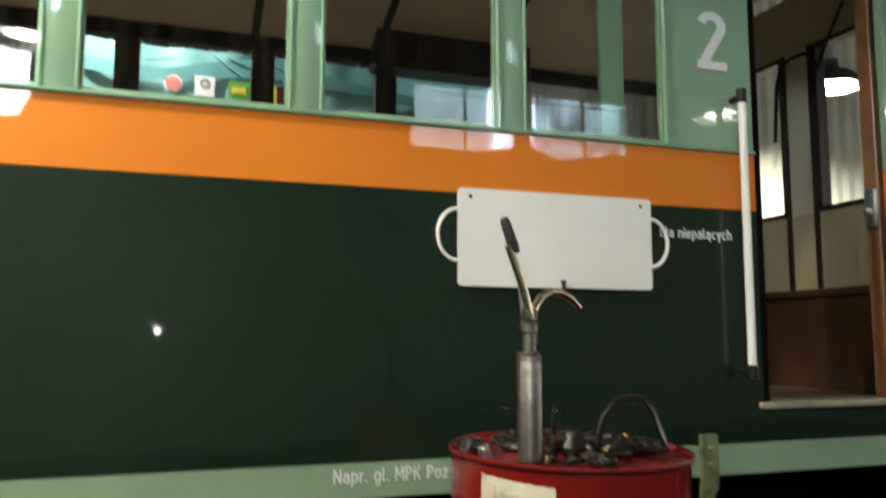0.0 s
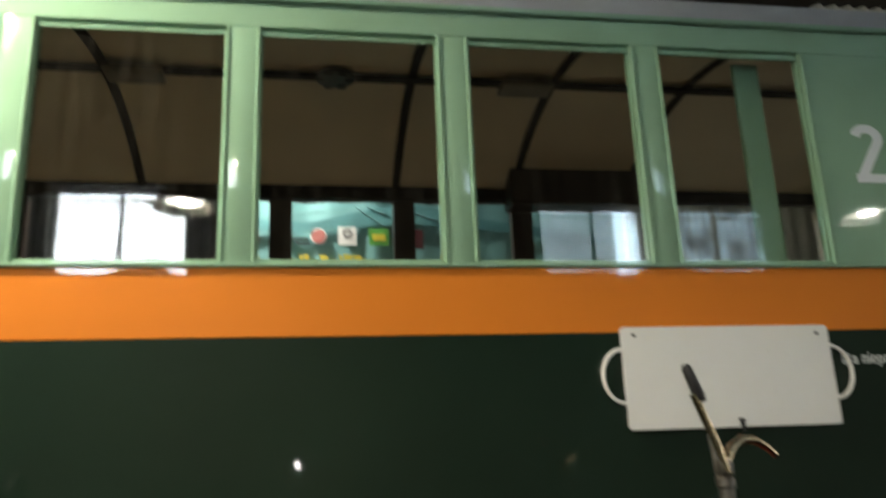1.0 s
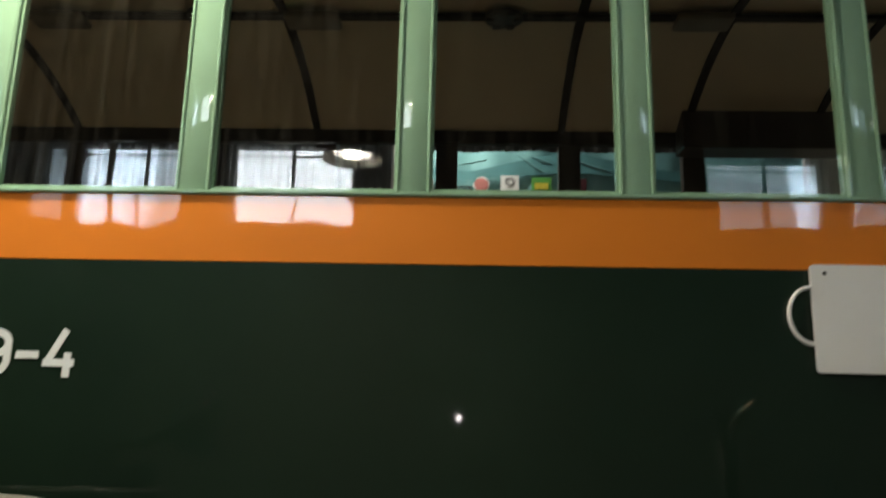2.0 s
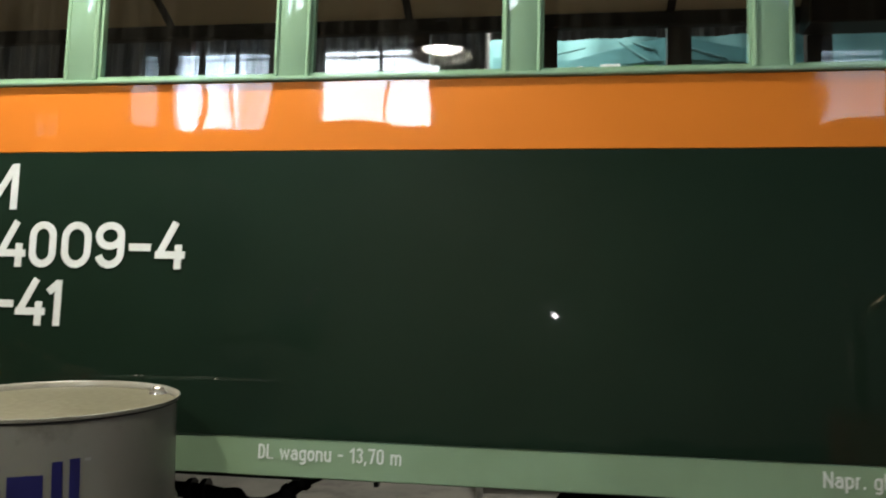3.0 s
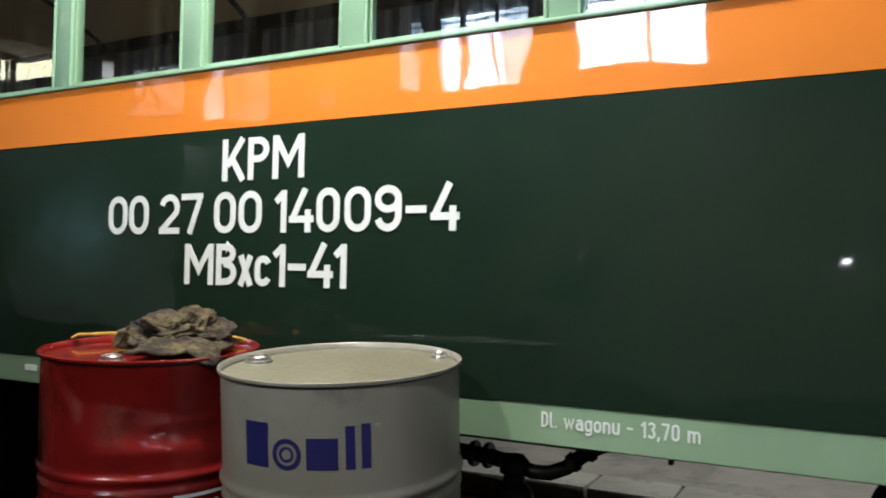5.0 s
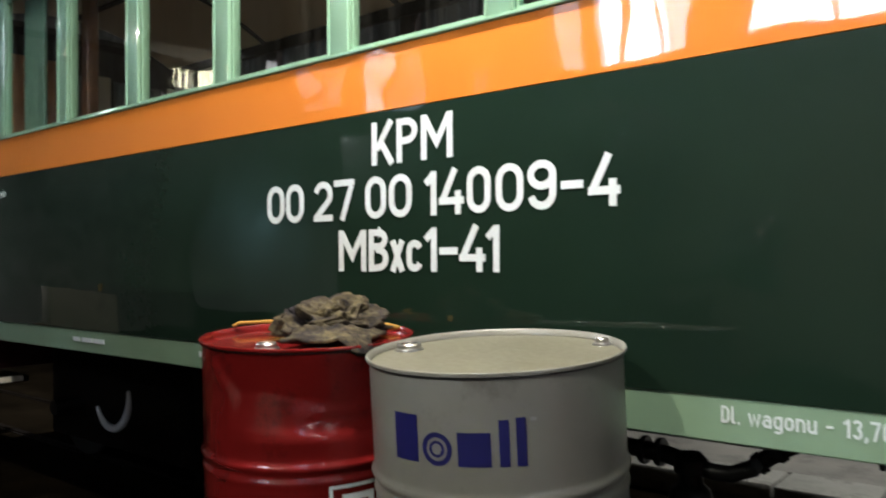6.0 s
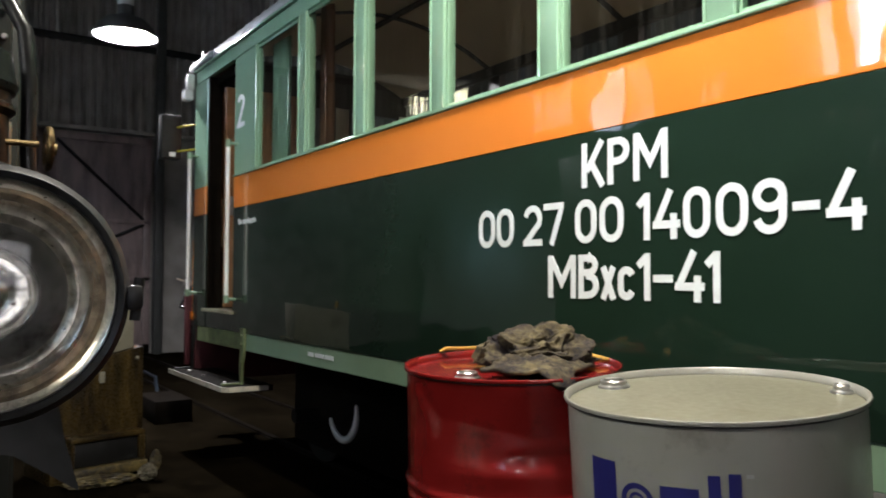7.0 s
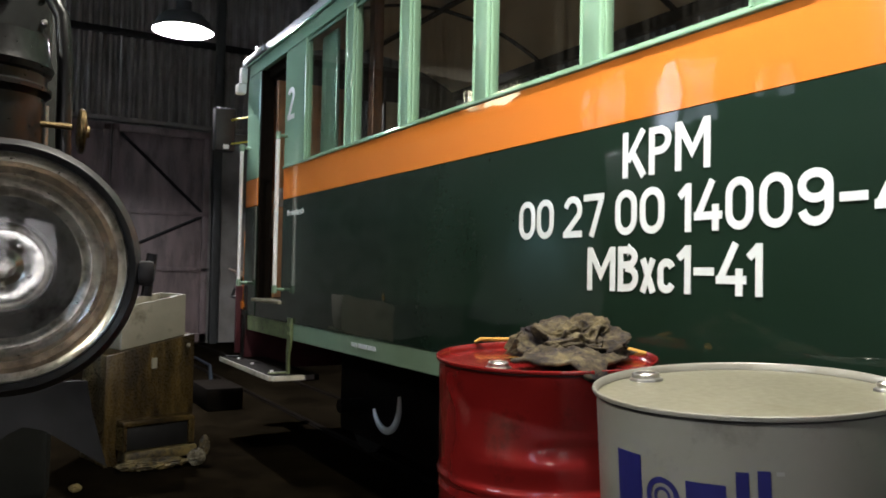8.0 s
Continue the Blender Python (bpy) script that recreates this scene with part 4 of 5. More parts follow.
# steps and their brackets
for xa, xb in ((-5.96, -4.87), (1.123, 2.1)):
    step = part("step_board", extrude_shape([(xa, -0.14), (xb - 0.03, -0.14), (xb, -0.11), (xb, 0.14), (xa, 0.14)], 0.03, pose(0, 0, 0.50, -90)), M_TIMBERSHADE, railcar, "black footboard")
    part("step_edge", joined(box(xa, xb - 0.028, -0.146, -0.1405, 0.476, 0.503), extrude_shape([(0, 0), (0.044, 0), (0.044, 0.027), (0, 0.027)], 0.005, pose(xb - 0.029, -0.146, 0.476, 0, 0, 45)), box(xb + 0.0005, xb + 0.006, -0.112, 0.11, 0.476, 0.503)), M_PAPER, step, "white painted step edge")
    for xk, mk in ((xa + 0.06, M_OLIVE if xa > 0 else M_BLACK), (xb - 0.09, M_OLIVE)):
        part("step_bracket", joined(extrude_shape([(xk - 0.029, 0.815), (xk + 0.029, 0.815), (xk + 0.031, 0.70), (xk + 0.024, 0.655), (xk + 0.0, 0.62), (xk + 0.0, 0.50), (xk - 0.03, 0.50), (xk - 0.035, 0.62), (xk - 0.027, 0.70)], 0.014, pose(0, -0.014, 0)), box(xk - 0.03, xk, -0.12, -0.014, 0.503, 0.512, 0.003), lathe([(0.010, 0), (0.010, 0.004), (0.005, 0.008), (0, 0.008)], 8, pose(xk, -0.014, 0.775, 90)), lathe([(0.010, 0), (0.010, 0.004), (0.005, 0.008), (0, 0.008)], 8, pose(xk, -0.014, 0.725, 90))), mk, step)
    for xk in (xa + 0.2, xa + 0.5, xb - 0.2):
        part("bolt", lathe([(0.011, 0), (0.011, 0.006), (0.006, 0.009), (0, 0.009)], 8, pose(xk, -0.07, 0.503)), M_STEEL, step)

# underframe: longitudinals, wheels, tanks, pipes
part("underframe_beam", box(EL + 0.3, ER - 0.3, 0.35, 0.43, 0.645, 0.69), M_BLACK, railcar)
part("underframe_beam", box(EL + 0.3, ER - 0.3, 1.22, 1.30, 0.52, 0.69), M_BLACK, railcar)
# Boxes coloured near black to hold the shade below the car floor.
part("equipment_box", box(-5.3, -2.6, 0.45, 1.25, 0.10, 0.60, 0.02), M_TIMBERSHADE, railcar)
part("equipment_box", box(-3.5, -2.35, 0.2, 0.45, 0.14, 0.64, 0.02), M_TIMBERSHADE, railcar)
part("equipment_box", box(0.2, 2.0, 0.3, 1.3, 0.12, 0.66, 0.02), M_TIMBERSHADE, railcar)
for xw in (-4.95, -3.65, -0.3, 1.0):
    for yw in (0.53, 1.13):
        part("wheel", lathe([(0, -0.03), (0.06, -0.03), (0.07, -0.015), (0.20, -0.015), (0.21, -0.035), (0.25, -0.035), (0.255, 0.03), (0.28, 0.035), (0.28, 0.05), (0.0, 0.03)], 40, pose(xw, yw, 0.30, 90)), M_BLACK, railcar)
part("axle", tube([(-4.95, 0.3, 0.30), (-4.95, 1.36, 0.30)], 0.04, 12), M_BLACK, railcar)
part("brake_hoop", tube(arc(-4.33, 0.425, 0.155, 205, 375, 20, 0.30), [0.008 + 0.011 * math.sin(math.pi * i / 20) for i in range(21)], 10), M_WHITE, railcar, "white painted iron hoop")
drain = part("drain_pipe", joined(
    tube([(-1.39, 0.14, 0.60), (-1.45, 0.14, 0.612), (-1.55, 0.14, 0.618), (-1.80, 0.14, 0.62)], 0.021, 14),
    tube([(-1.385, 0.14, 0.600), (-1.34, 0.14, 0.588), (-1.295, 0.14, 0.590), (-1.25, 0.14, 0.610), (-1.215, 0.14, 0.640), (-1.18, 0.14, 0.664), (-1.15, 0.14, 0.678)], 0.019, 14),
    tube([(-1.80, 0.10, 0.676), (-1.19, 0.10, 0.676)], 0.011, 8)), M_GLOSSB, railcar, "black underfloor pipe")
part("standpipe", lathe([(0.0, 0.0), (0.044, 0.0), (0.042, 0.40), (0.046, 0.43), (0.052, 0.47), (0.052, 0.51), (0.044, 0.54), (0.028, 0.555), (0.028, 0.575), (0.038, 0.58), (0.038, 0.61), (0.025, 0.625), (0, 0.63)], 28, pose(-1.39, 0.14, 0.0)), M_GLOSSB, drain, "black standpipe with a bulged coupling")
for xk in (-1.47, -1.51):
    part("flange", lathe([(0, 0), (0.033, 0), (0.035, 0.006), (0.033, 0.014), (0, 0.014)], 20, pose(xk, 0.14, 0.615, 0, 90)), M_GLOSSB, drain)
for xk in (-1.24, -1.20):
    part("pipe_nut", lathe([(0, 0), (0.024, 0), (0.024, 0.018), (0, 0.018)], 6, pose(xk, 0.14, 0.615 + 0.75 * (xk + 1.245), 0, 50)), M_BLACK, drain)
part("pipe_clip", box(-0.985, -0.975, 0.05, 0.07, 0.668, 0.69), M_BLACK, railcar)

# left end fittings: box on arms, marker light, horn, buffer
marker = part("marker_box", box(-6.36, -6.26, -0.14, 0.0, 1.93, 2.24, 0.012, 2), M_BLACK, railcar, "black marker box on yellow arms")
for z in (2.12, 1.95):
    part("marker_arm", tube([(-6.28, -0.03, z + 0.035), (-5.94, 0.03, z + 0.015)], 0.007, 8), M_GOLD, marker)
part("marker_tag", box(-6.262, -6.257, -0.085, -0.045, 1.945, 1.975), M_LETTER, marker)
part("end_light", joined(box(-6.02, -5.955, -0.05, -0.005, 2.36, 2.47, 0.01, 2), box(-6.04, -5.955, -0.07, -0.01, 2.29, 2.36, 0.012, 2)), M_WHITE, railcar, "white marker light on the corner")
part("roof_end_cap", joined(box(EL - 0.06, -5.55, -0.03, 0.0, 2.485, 2.53, 0.012, 2)), M_ROOF, railcar, "pale curved rain deflector over the door")
part("buffer_beam", box(EL - 0.02, EL + 0.06, 0.0, WID, 0.42, 0.80, 0.01), M_PINK, railcar, "faded red buffer beam")
part("buffer_beam", box(ER - 0.06, ER + 0.02, 0.0, WID, 0.12, 0.80, 0.01), M_TIMBERSHADE, railcar)
part("coupler", joined(tube([(EL - 0.3, 0.25, 0.62), (EL, 0.25, 0.62)], 0.05, 16), lathe([(0, 0), (0.13, 0.0), (0.13, 0.025), (0, 0.04)], 28, pose(EL - 0.3, 0.25, 0.62, 0, -90))), M_BLACK, railcar)
part("end_hose", tube([(EL - 0.02, 0.20, 1.02), (EL - 0.14, 0.10, 1.06), (EL - 0.22, 0.02, 1.0), (EL - 0.20, -0.02, 0.90), (EL - 0.10, 0.06, 0.86), (EL - 0.02, 0.16, 0.90)], 0.014, 10), M_RUBBER, railcar, "black brake hose")
part("hose_cock", joined(lathe([(0, 0), (0.025, 0), (0.025, 0.05), (0.012, 0.06), (0, 0.06)], 14, pose(EL - 0.20, 0.03, 1.06, 0, -90)), tube([(EL - 0.2, 0.03, 1.06), (EL - 0.2, -0.05, 1.09)], 0.008, 8)), M_STEEL, railcar)
part("end_post", box(EL - 0.05, EL - 0.02, -0.04, 0.012, 0.52, 0.98, 0.005), M_PINK, railcar, "faded red end post")
part("reflector", lathe([(0, 0), (0.028, 0), (0.026, 0.008), (0, 0.012)], 20, pose(EL - 0.005, -0.002, 0.848, 90)), M_ORANGE, railcar, "amber round reflector")
part("corner_strip", box(EL - 0.012, EL - 0.002, 0.0, 0.03, 0.60, 1.35, 0.003), M_ORANGE, railcar)

# ---- white board on the side ----
board = thing("sign_board", "blank white enamel board with wire handles hung on the railcar side", "board")
plate = bmesh.new()
PR = 0.012
outline = []
for cx, cz, a0 in ((0.997 - PR, 1.517 - PR, 0), (0.382 + PR, 1.517 - PR, 90), (0.382 + PR, 1.244 + PR, 180), (0.997 - PR, 1.244 + PR, 270)):
    outline += [(cx + PR * math.cos(radians(a0 + 15 * i)), cz + PR * math.sin(radians(a0 + 15 * i))) for i in range(7)]
plate.free()
part("plate", extrude_shape(outline, 0.008, pose(0, -0.018, 0)), M_WHITE, board, smooth=20)
for xh, a0 in ((0.382, 90), (0.997, -90)):
    part("handle", tube([(xh + 0.058 * math.cos(radians(a0 + 180 * i / 16)), -0.014, 1.386 + 0.072 * math.sin(radians(a0 + 180 * i / 16))) for i in range(17)], 0.0055, 10), M_WHITE, board)
for xh in (0.418, 0.961):
    part("hole", lathe([(0.0055, 0), (0.0055, 0.001), (0, 0.001)], 14, pose(xh, -0.0185, 1.494, 90)), M_BLACK, board)
part("hook", joined(tube([(0.70, -0.022, 1.262), (0.70, -0.022, 1.235)], 0.006, 8), tube([(0.693, -0.022, 1.262), (0.707, -0.022, 1.262)], 0.005, 8)), M_BLACK, board)


# ---- drums ----
def drum(label, body, lid, x, y, top, lean, hoops=(0.33, 0.66), dent=None):
    """A steel drum: rolled chimes, two double-ridged hoops, recessed lid; dent(angle, height) gives metres inward."""
    d = thing("steel_drum", label, "drum", "oil drums", at=(x, y, -0.004))
    d.rotation_euler = Euler((radians(lean[0]), radians(lean[1]), 0))
    R, H = 0.260, top
    prof = [(0, 0.014), (R - 0.012, 0.012), (R + 0.002, 0.0), (R + 0.004, 0.012), (R - 0.004, 0.022)]
    zs = [0.022 + (H - 0.052) * i / 150 for i in range(1, 150)]
    for z in zs:
        r = R - 0.004
        for zc in hoops:
            r += 0.0065 * math.exp(-((z - zc - 0.009) / 0.008) ** 2) - 0.004 * math.exp(-((z - zc + 0.010) / 0.006) ** 2) + 0.003 * math.exp(-((z - zc + 0.024) / 0.007) ** 2)
        prof.append((r, z))
    prof += [(R - 0.004, H - 0.03), (R - 0.0045, H - 0.011), (R - 0.001, H - 0.0085), (R + 0.0025, H - 0.008), (R + 0.0035, H - 0.005), (R + 0.0025, H - 0.001), (R, H), (R - 0.003, H - 0.002), (R - 0.005, H - 0.014)]
    bm = lathe(prof, 144)
    for v in bm.verts:
        a = math.atan2(v.co.y, v.co.x)
        if dent and 0.03 < v.co.z < H - 0.012:
            k = 1 - 0.65 * dent(math.degrees(a), v.co.z) / R
            v.co.x *= k
            v.co.y *= k
    part("shell", bm, body, d, smooth=50)
    part("seam", lathe([(R - 0.003, H - 0.0125), (R + 0.0008, H - 0.0110), (R + 0.0008, H - 0.0098), (R - 0.002, H - 0.0090)], 96), M_BLACK, d, "dark rolled seam under the rim")
    part("lid", lathe([(R - 0.006, H - 0.015), (R - 0.02, H - 0.0125), (R - 0.06, H - 0.012), (0, H - 0.011)], 64), lid, d)
    return d


def bung(d, x, y, z, r, m):
    p = part("bung", lathe([(r + 0.008, 0), (r + 0.007, 0.004), (r + 0.002, 0.006), (r + 0.002, 0.013), (r - 0.001, 0.0155), (r - 0.004, 0.014), (r - 0.005, 0.004), (r * 0.40, 0.004), (r * 0.34, 0.010), (0, 0.010)], 28, pose(x, y, z)), m, d, "steel screw bung")
    return p


def on_drum(ang, z, du, r=0.2575):
    """A point on the drum's shell: degrees round, height, and metres along."""
    a = radians(ang) + du / r
    return Vector((r * math.cos(a), r * math.sin(a), z))


def wrapped(name, d, ang, shapes, m, r=0.2578):
    """Flat printed shapes wrapped on the shell: each a closed outline of (along, height)."""
    for pts in shapes:
        bm = bmesh.new()
        f = bm.faces.new([bm.verts.new((u, 0, z)) for u, z in pts])
        bmesh.ops.triangulate(bm, faces=[f])
        for _ in range(2):
            bmesh.ops.subdivide_edges(bm, edges=bm.edges[:], cuts=1)
        for v in bm.verts:
            v.co = on_drum(ang, v.co.z, v.co.x, r)
        part(name, bm, m, d, smooth=0)


def rect(u0, u1, z0, z1):
    return [(u0 + (u1 - u0) * i / 4, z0) for i in range(5)] + [(u1 - (u1 - u0) * i / 4, z1) for i in range(5)]


def ring_pts(cu, cz, r0, r1, a0, a1, n=14):
    return [(cu + r1 * math.cos(radians(a0 + (a1 - a0) * i / n)), cz + r1 * math.sin(radians(a0 + (a1 - a0) * i / n))) for i in range(n + 1)] + [(cu + r0 * math.cos(radians(a1 - (a1 - a0) * i / n)), cz + r0 * math.sin(radians(a1 - (a1 - a0) * i / n))) for i in range(n + 1)]


grey = drum("grey steel oil drum with blue printed mark and two bungs", M_SILVER, M_LID, -1.611, -0.266, 0.902, (3.85, -0.08), (0.34, 0.664))
bung(grey, -0.198, -0.040, 0.890, 0.024, M_STEEL)
bung(grey, 0.152, 0.172, 0.890, 0.012, M_STEEL)
LOGO_A, LZ0 = -69, 0.737
wrapped("blue_mark", grey, LOGO_A, [rect(-0.145, -0.088, LZ0, LZ0 + 0.085), ring_pts(-0.048, LZ0 + 0.028, 0.021, 0.030, 0, 180), ring_pts(-0.048, LZ0 + 0.028, 0.021, 0.030, 180, 360), ring_pts(-0.048, LZ0 + 0.028, 0.010, 0.015, 0, 180), ring_pts(-0.048, LZ0 + 0.028, 0.010, 0.015, 180, 360), rect(-0.008, 0.052, LZ0, LZ0 + 0.06), rect(0.066, 0.084, LZ0, LZ0 + 0.082), rect(0.096, 0.114, LZ0, LZ0 + 0.085)], M_BLUE)
wrapped("small_mark", grey, LOGO_A, [rect(0.122, 0.133, 0.815, 0.821)], M_GREY)

def ramp(x, a, b):
    t = min(1, max(0, (x - a) / (b - a)))
    return t * t * (3 - 2 * t)


def fold(z, zc, up, down):
    """A crease at zc that runs out over up and down."""
    t = (z - zc) / up if z > zc else (zc - z) / down
    t = math.sqrt(t * t + 0.002)
    return max(0, 1 - t) ** 1.15


def red_dent(a, z):
    wob = noise.noise(Vector((a * 0.06, z * 9, 2)))
    left = -86 - 14 * ramp(z, 0.775, 0.87)
    zc = 0.797 - 0.030 * ramp(a, -70, -15) + 0.006 * wob
    d = 0.030 * ramp(a, left - 1, left + 7) * (1 - ramp(a, -28, 6)) * fold(z, zc, 0.098, 0.085)
    d += 0.012 * ramp(a, -124, -104) * (1 - ramp(a, left - 10, left + 3)) * fold(z, 0.770 + 0.0006 * (a + 130), 0.075, 0.12)
    d += 0.010 * ramp(a, -52, -30) * (1 - ramp(a, -12, 8)) * fold(z, 0.732, 0.020, 0.03)
    d += 0.010 * ramp(a, -4, 6) * (1 - ramp(a, 14, 40)) * fold(z, 0.76, 0.06, 0.09)
    d -= 0.004 * fold(z, 0.69, 0.03, 0.03) * ramp(a, -90, -60) * (1 - ramp(a, -50, -20))
    return d + 0.0012 * wob * ramp(z, 0.64, 0.68) * (1 - ramp(z, 0.84, 0.87))


red = drum("dented red steel oil drum with an oily rag on its lid", M_RED, M_RED, -2.205, -0.295, 0.898, (1.83, 1.23), (0.30, 0.622), red_dent)
bung(red, 0.064, -0.180, 0.886, 0.022, M_STEEL)
wrapped("white_mark", red, -32, [rect(0.008, 0.16, 0.582, 0.590), rect(0.0, 0.008, 0.42, 0.590), rect(0.03, 0.11, 0.552, 0.568), rect(0.095, 0.11, 0.49, 0.552), rect(0.03, 0.11, 0.475, 0.49), rect(0.03, 0.045, 0.42, 0.475)], M_LETTER)
wrapped("white_mark", red, -128, [rect(-0.06, -0.03, 0.48, 0.56), rect(-0.02, 0.0, 0.44, 0.54)], M_LETTER)

pumped = drum("red steel drum with a torn label, carrying a hand pump", M_RED, M_OILY, 0.468, -0.440, 0.873, (1.25, 0.84), (0.30, 0.60))
bm = bmesh.new()
prev = None
for i in range(25):
    u = -0.084 + 0.161 * i / 24
    q = [bm.verts.new(on_drum(-140, z, u, 0.2579)) for z in [0.66 + (0.183 - 0.010 * i / 24 + 0.003 * noise.noise(Vector((i * 0.7, 0, 0)))) * k / 6 for k in range(7)]]
    if prev:
        for k in range(6):
            bm.faces.new((prev[k], q[k], q[k + 1], prev[k + 1]))
    prev = q
part("paper_label", bm, M_PAPER, pumped, "torn dirty white paper label")
wrapped("label_print", pumped, -140, [rect(-0.05, -0.047, 0.79, 0.825), rect(0.0, 0.02, 0.79, 0.793), rect(-0.03, 0.05, 0.765, 0.769)], M_GREY, 0.2584)


# ---- hand pump and clutter on the drum ----
PX, PY, LZ = 0.336, -0.572, 0.862
pump = thing("hand_pump", "greasy steel hand pump with a lever and curved spout", "pump", at=(PX, PY, LZ))
pump.scale = (1.07, 1.07, 1.07)
part("barrel", joined(lathe([(0, 0), (0.0235, 0), (0.0235, 0.182), (0.0225, 0.184), (0.0235, 0.186), (0.0235, 0.189), (0.0225, 0.191), (0.0235, 0.193), (0.0235, 0.196), (0.018, 0.200), (0, 0.200)], 36), lathe([(0, 0), (0.012, 0), (0.012, 0.186), (0.009, 0.19), (0, 0.19)], 20, pose(0.0135, 0.010, 0))), M_PUMP, pump, "dull steel twin pump barrel")
part("neck", joined(lathe([(0.013, 0.205), (0.013, 0.235), (0.017, 0.238), (0.017, 0.252), (0.012, 0.256), (0.012, 0.285), (0, 0.287)], 20), lathe([(0.013, 0.196), (0.013, 0.206)], 20), box(-0.012, 0.012, -0.016, 0.016, 0.258, 0.282, 0.003)), M_PUMP, pump)
part("lever", tube([(0.0, -0.01, 0.262), (-0.012, -0.01, 0.31), (-0.045, -0.01, 0.40)], 0.0075, 12), M_LEVER, pump, "bright worn lever")
part("grip", tube([(-0.030, -0.01, 0.385), (-0.034, -0.01, 0.395), (-0.052, -0.01, 0.445), (-0.055, -0.01, 0.452)], [0.008, 0.011, 0.0095, 0.006], 12), M_RUBBER, pump, "black rubber grip")
part("fork", tube([(-0.004, 0.008, 0.235), (-0.014, 0.008, 0.33)], 0.005, 8), M_STEEL, pump)
part("spout", tube([(0.012, 0.03, 0.245), (0.03, 0.05, 0.275), (0.055, 0.06, 0.305), (0.08, 0.065, 0.318), (0.105, 0.07, 0.316), (0.13, 0.075, 0.305), (0.15, 0.08, 0.288)], [0.007, 0.008, 0.009, 0.0095, 0.009, 0.008, 0.007], 12), M_LEVER, pump, "brassy curved spout")
part("coupling", lathe([(0.012, 0), (0.012, 0.02), (0.008, 0.024), (0, 0.024)], 6, pose(0.02, 0.03, 0.215)), M_STEEL, pump)
loop = thing("iron_handle", "black bent iron carrying handle lying on the drum", "handle", at=(0.585, -0.50, LZ))
part("bar", tube([(-0.05, 0.02, 0.006), (-0.035, 0.01, 0.07), (-0.01, 0.0, 0.105), (0.02, -0.01, 0.112), (0.05, -0.02, 0.108), (0.065, -0.03, 0.085), (0.075, -0.05, 0.03), (0.075, -0.06, 0.008), (0.03, -0.06, 0.006), (-0.01, -0.05, 0.01)], 0.0078, 10), M_GREASE, loop)
valve = thing("pump_valve", "greasy brass valve body with a stub lever on the drum", "valve", at=(0.475, -0.49, LZ))
part("body", joined(lathe([(0, 0), (0.035, 0), (0.038, 0.012), (0.025, 0.03), (0.018, 0.045), (0, 0.047)], 20), box(-0.06, 0.05, -0.016, 0.016, 0.008, 0.034, 0.008), tube([(0.03, 0.02, 0.02), (0.12, 0.06, 0.022)], 0.010, 10)), M_GREASE, valve)
part("lever", tube([(-0.01, 0.08, 0.0), (-0.008, 0.08, 0.06), (0.004, 0.08, 0.085)], [0.006, 0.006, 0.011], 10), M_GREASE, valve)
random.seed(5)
for i in range(46):
    a, q = random.uniform(0, 6.28), 0.205 * math.sqrt(random.uniform(0.05, 1))
    k = random.uniform(0.6, 1.2)
    g = thing("greasy_fitting", "small grease-caked pump fitting on the drum lid", "fitting", "fittings on the drum", at=(0.475 + q * math.cos(a), -0.445 + q * math.sin(a), LZ - 0.001))
    if i % 3:
        bm = bmesh.new()
        bmesh.ops.create_icosphere(bm, subdivisions=3, radius=0.026 * k)
        for v in bm.verts:
            v.co *= 1 + 0.7 * noise.noise(v.co * 45 + Vector((i * 3.1, 0, 0)))
            v.co.z = max(v.co.z * 0.6 + 0.007, 0)
    else:
        bm = joined(lathe([(0, 0), (0.014, 0), (0.014, 0.008), (0.009, 0.009), (0.009, 0.02), (0.006, 0.022), (0, 0.022)], 6), tube([(0, 0, 0.006), (0.04 * math.cos(a * 3), 0.04 * math.sin(a * 3), 0.008)], 0.006, 8))
        bm.transform(pose(0, 0, 0, 0, 0, 40 * i) @ Matrix.Diagonal((k, k, k, 1)))
    part("lump", bm, (M_GREASE, M_BLACK, M_GREASE, M_BRASS, M_GREASE, M_PUMP)[i % 6 if i % 3 == 0 else i % 2], g, smooth=70)
nut = thing("hex_nut", "bright worn steel nut on the drum lid", "nut", at=(0.268, -0.50, LZ))
part("nut", joined(lathe([(0.008, 0), (0.016, 0), (0.016, 0.016), (0.013, 0.019), (0.008, 0.019), (0.008, 0)], 6), lathe([(0, 0.004), (0.008, 0.004), (0.007, 0.026), (0, 0.027)], 14)), M_CHROME, nut)
brush = thing("rod", "thin brass rod lying on the drum lid", "rod", at=(0.56, -0.40, LZ + 0.012))
part("bar", tube([(-0.06, 0, 0), (0.07, -0.03, 0.002)], 0.005, 8), M_BRASS, brush)


# ---- rag and cords on the red drum ----
def crease(p):
    """Sharp-crested wandering folds, 0 to 1."""
    w = p + noise.noise_vector(p * 0.9) * 0.7
    return 0.62 * (1 - abs(noise.noise(w * 1.25))) ** 3 + 0.26 * (1 - abs(noise.noise(w * 2.9 + Vector((5, 2, 1))))) ** 2 + 0.12 * (1 - abs(noise.noise(w * 6.5))) ** 2


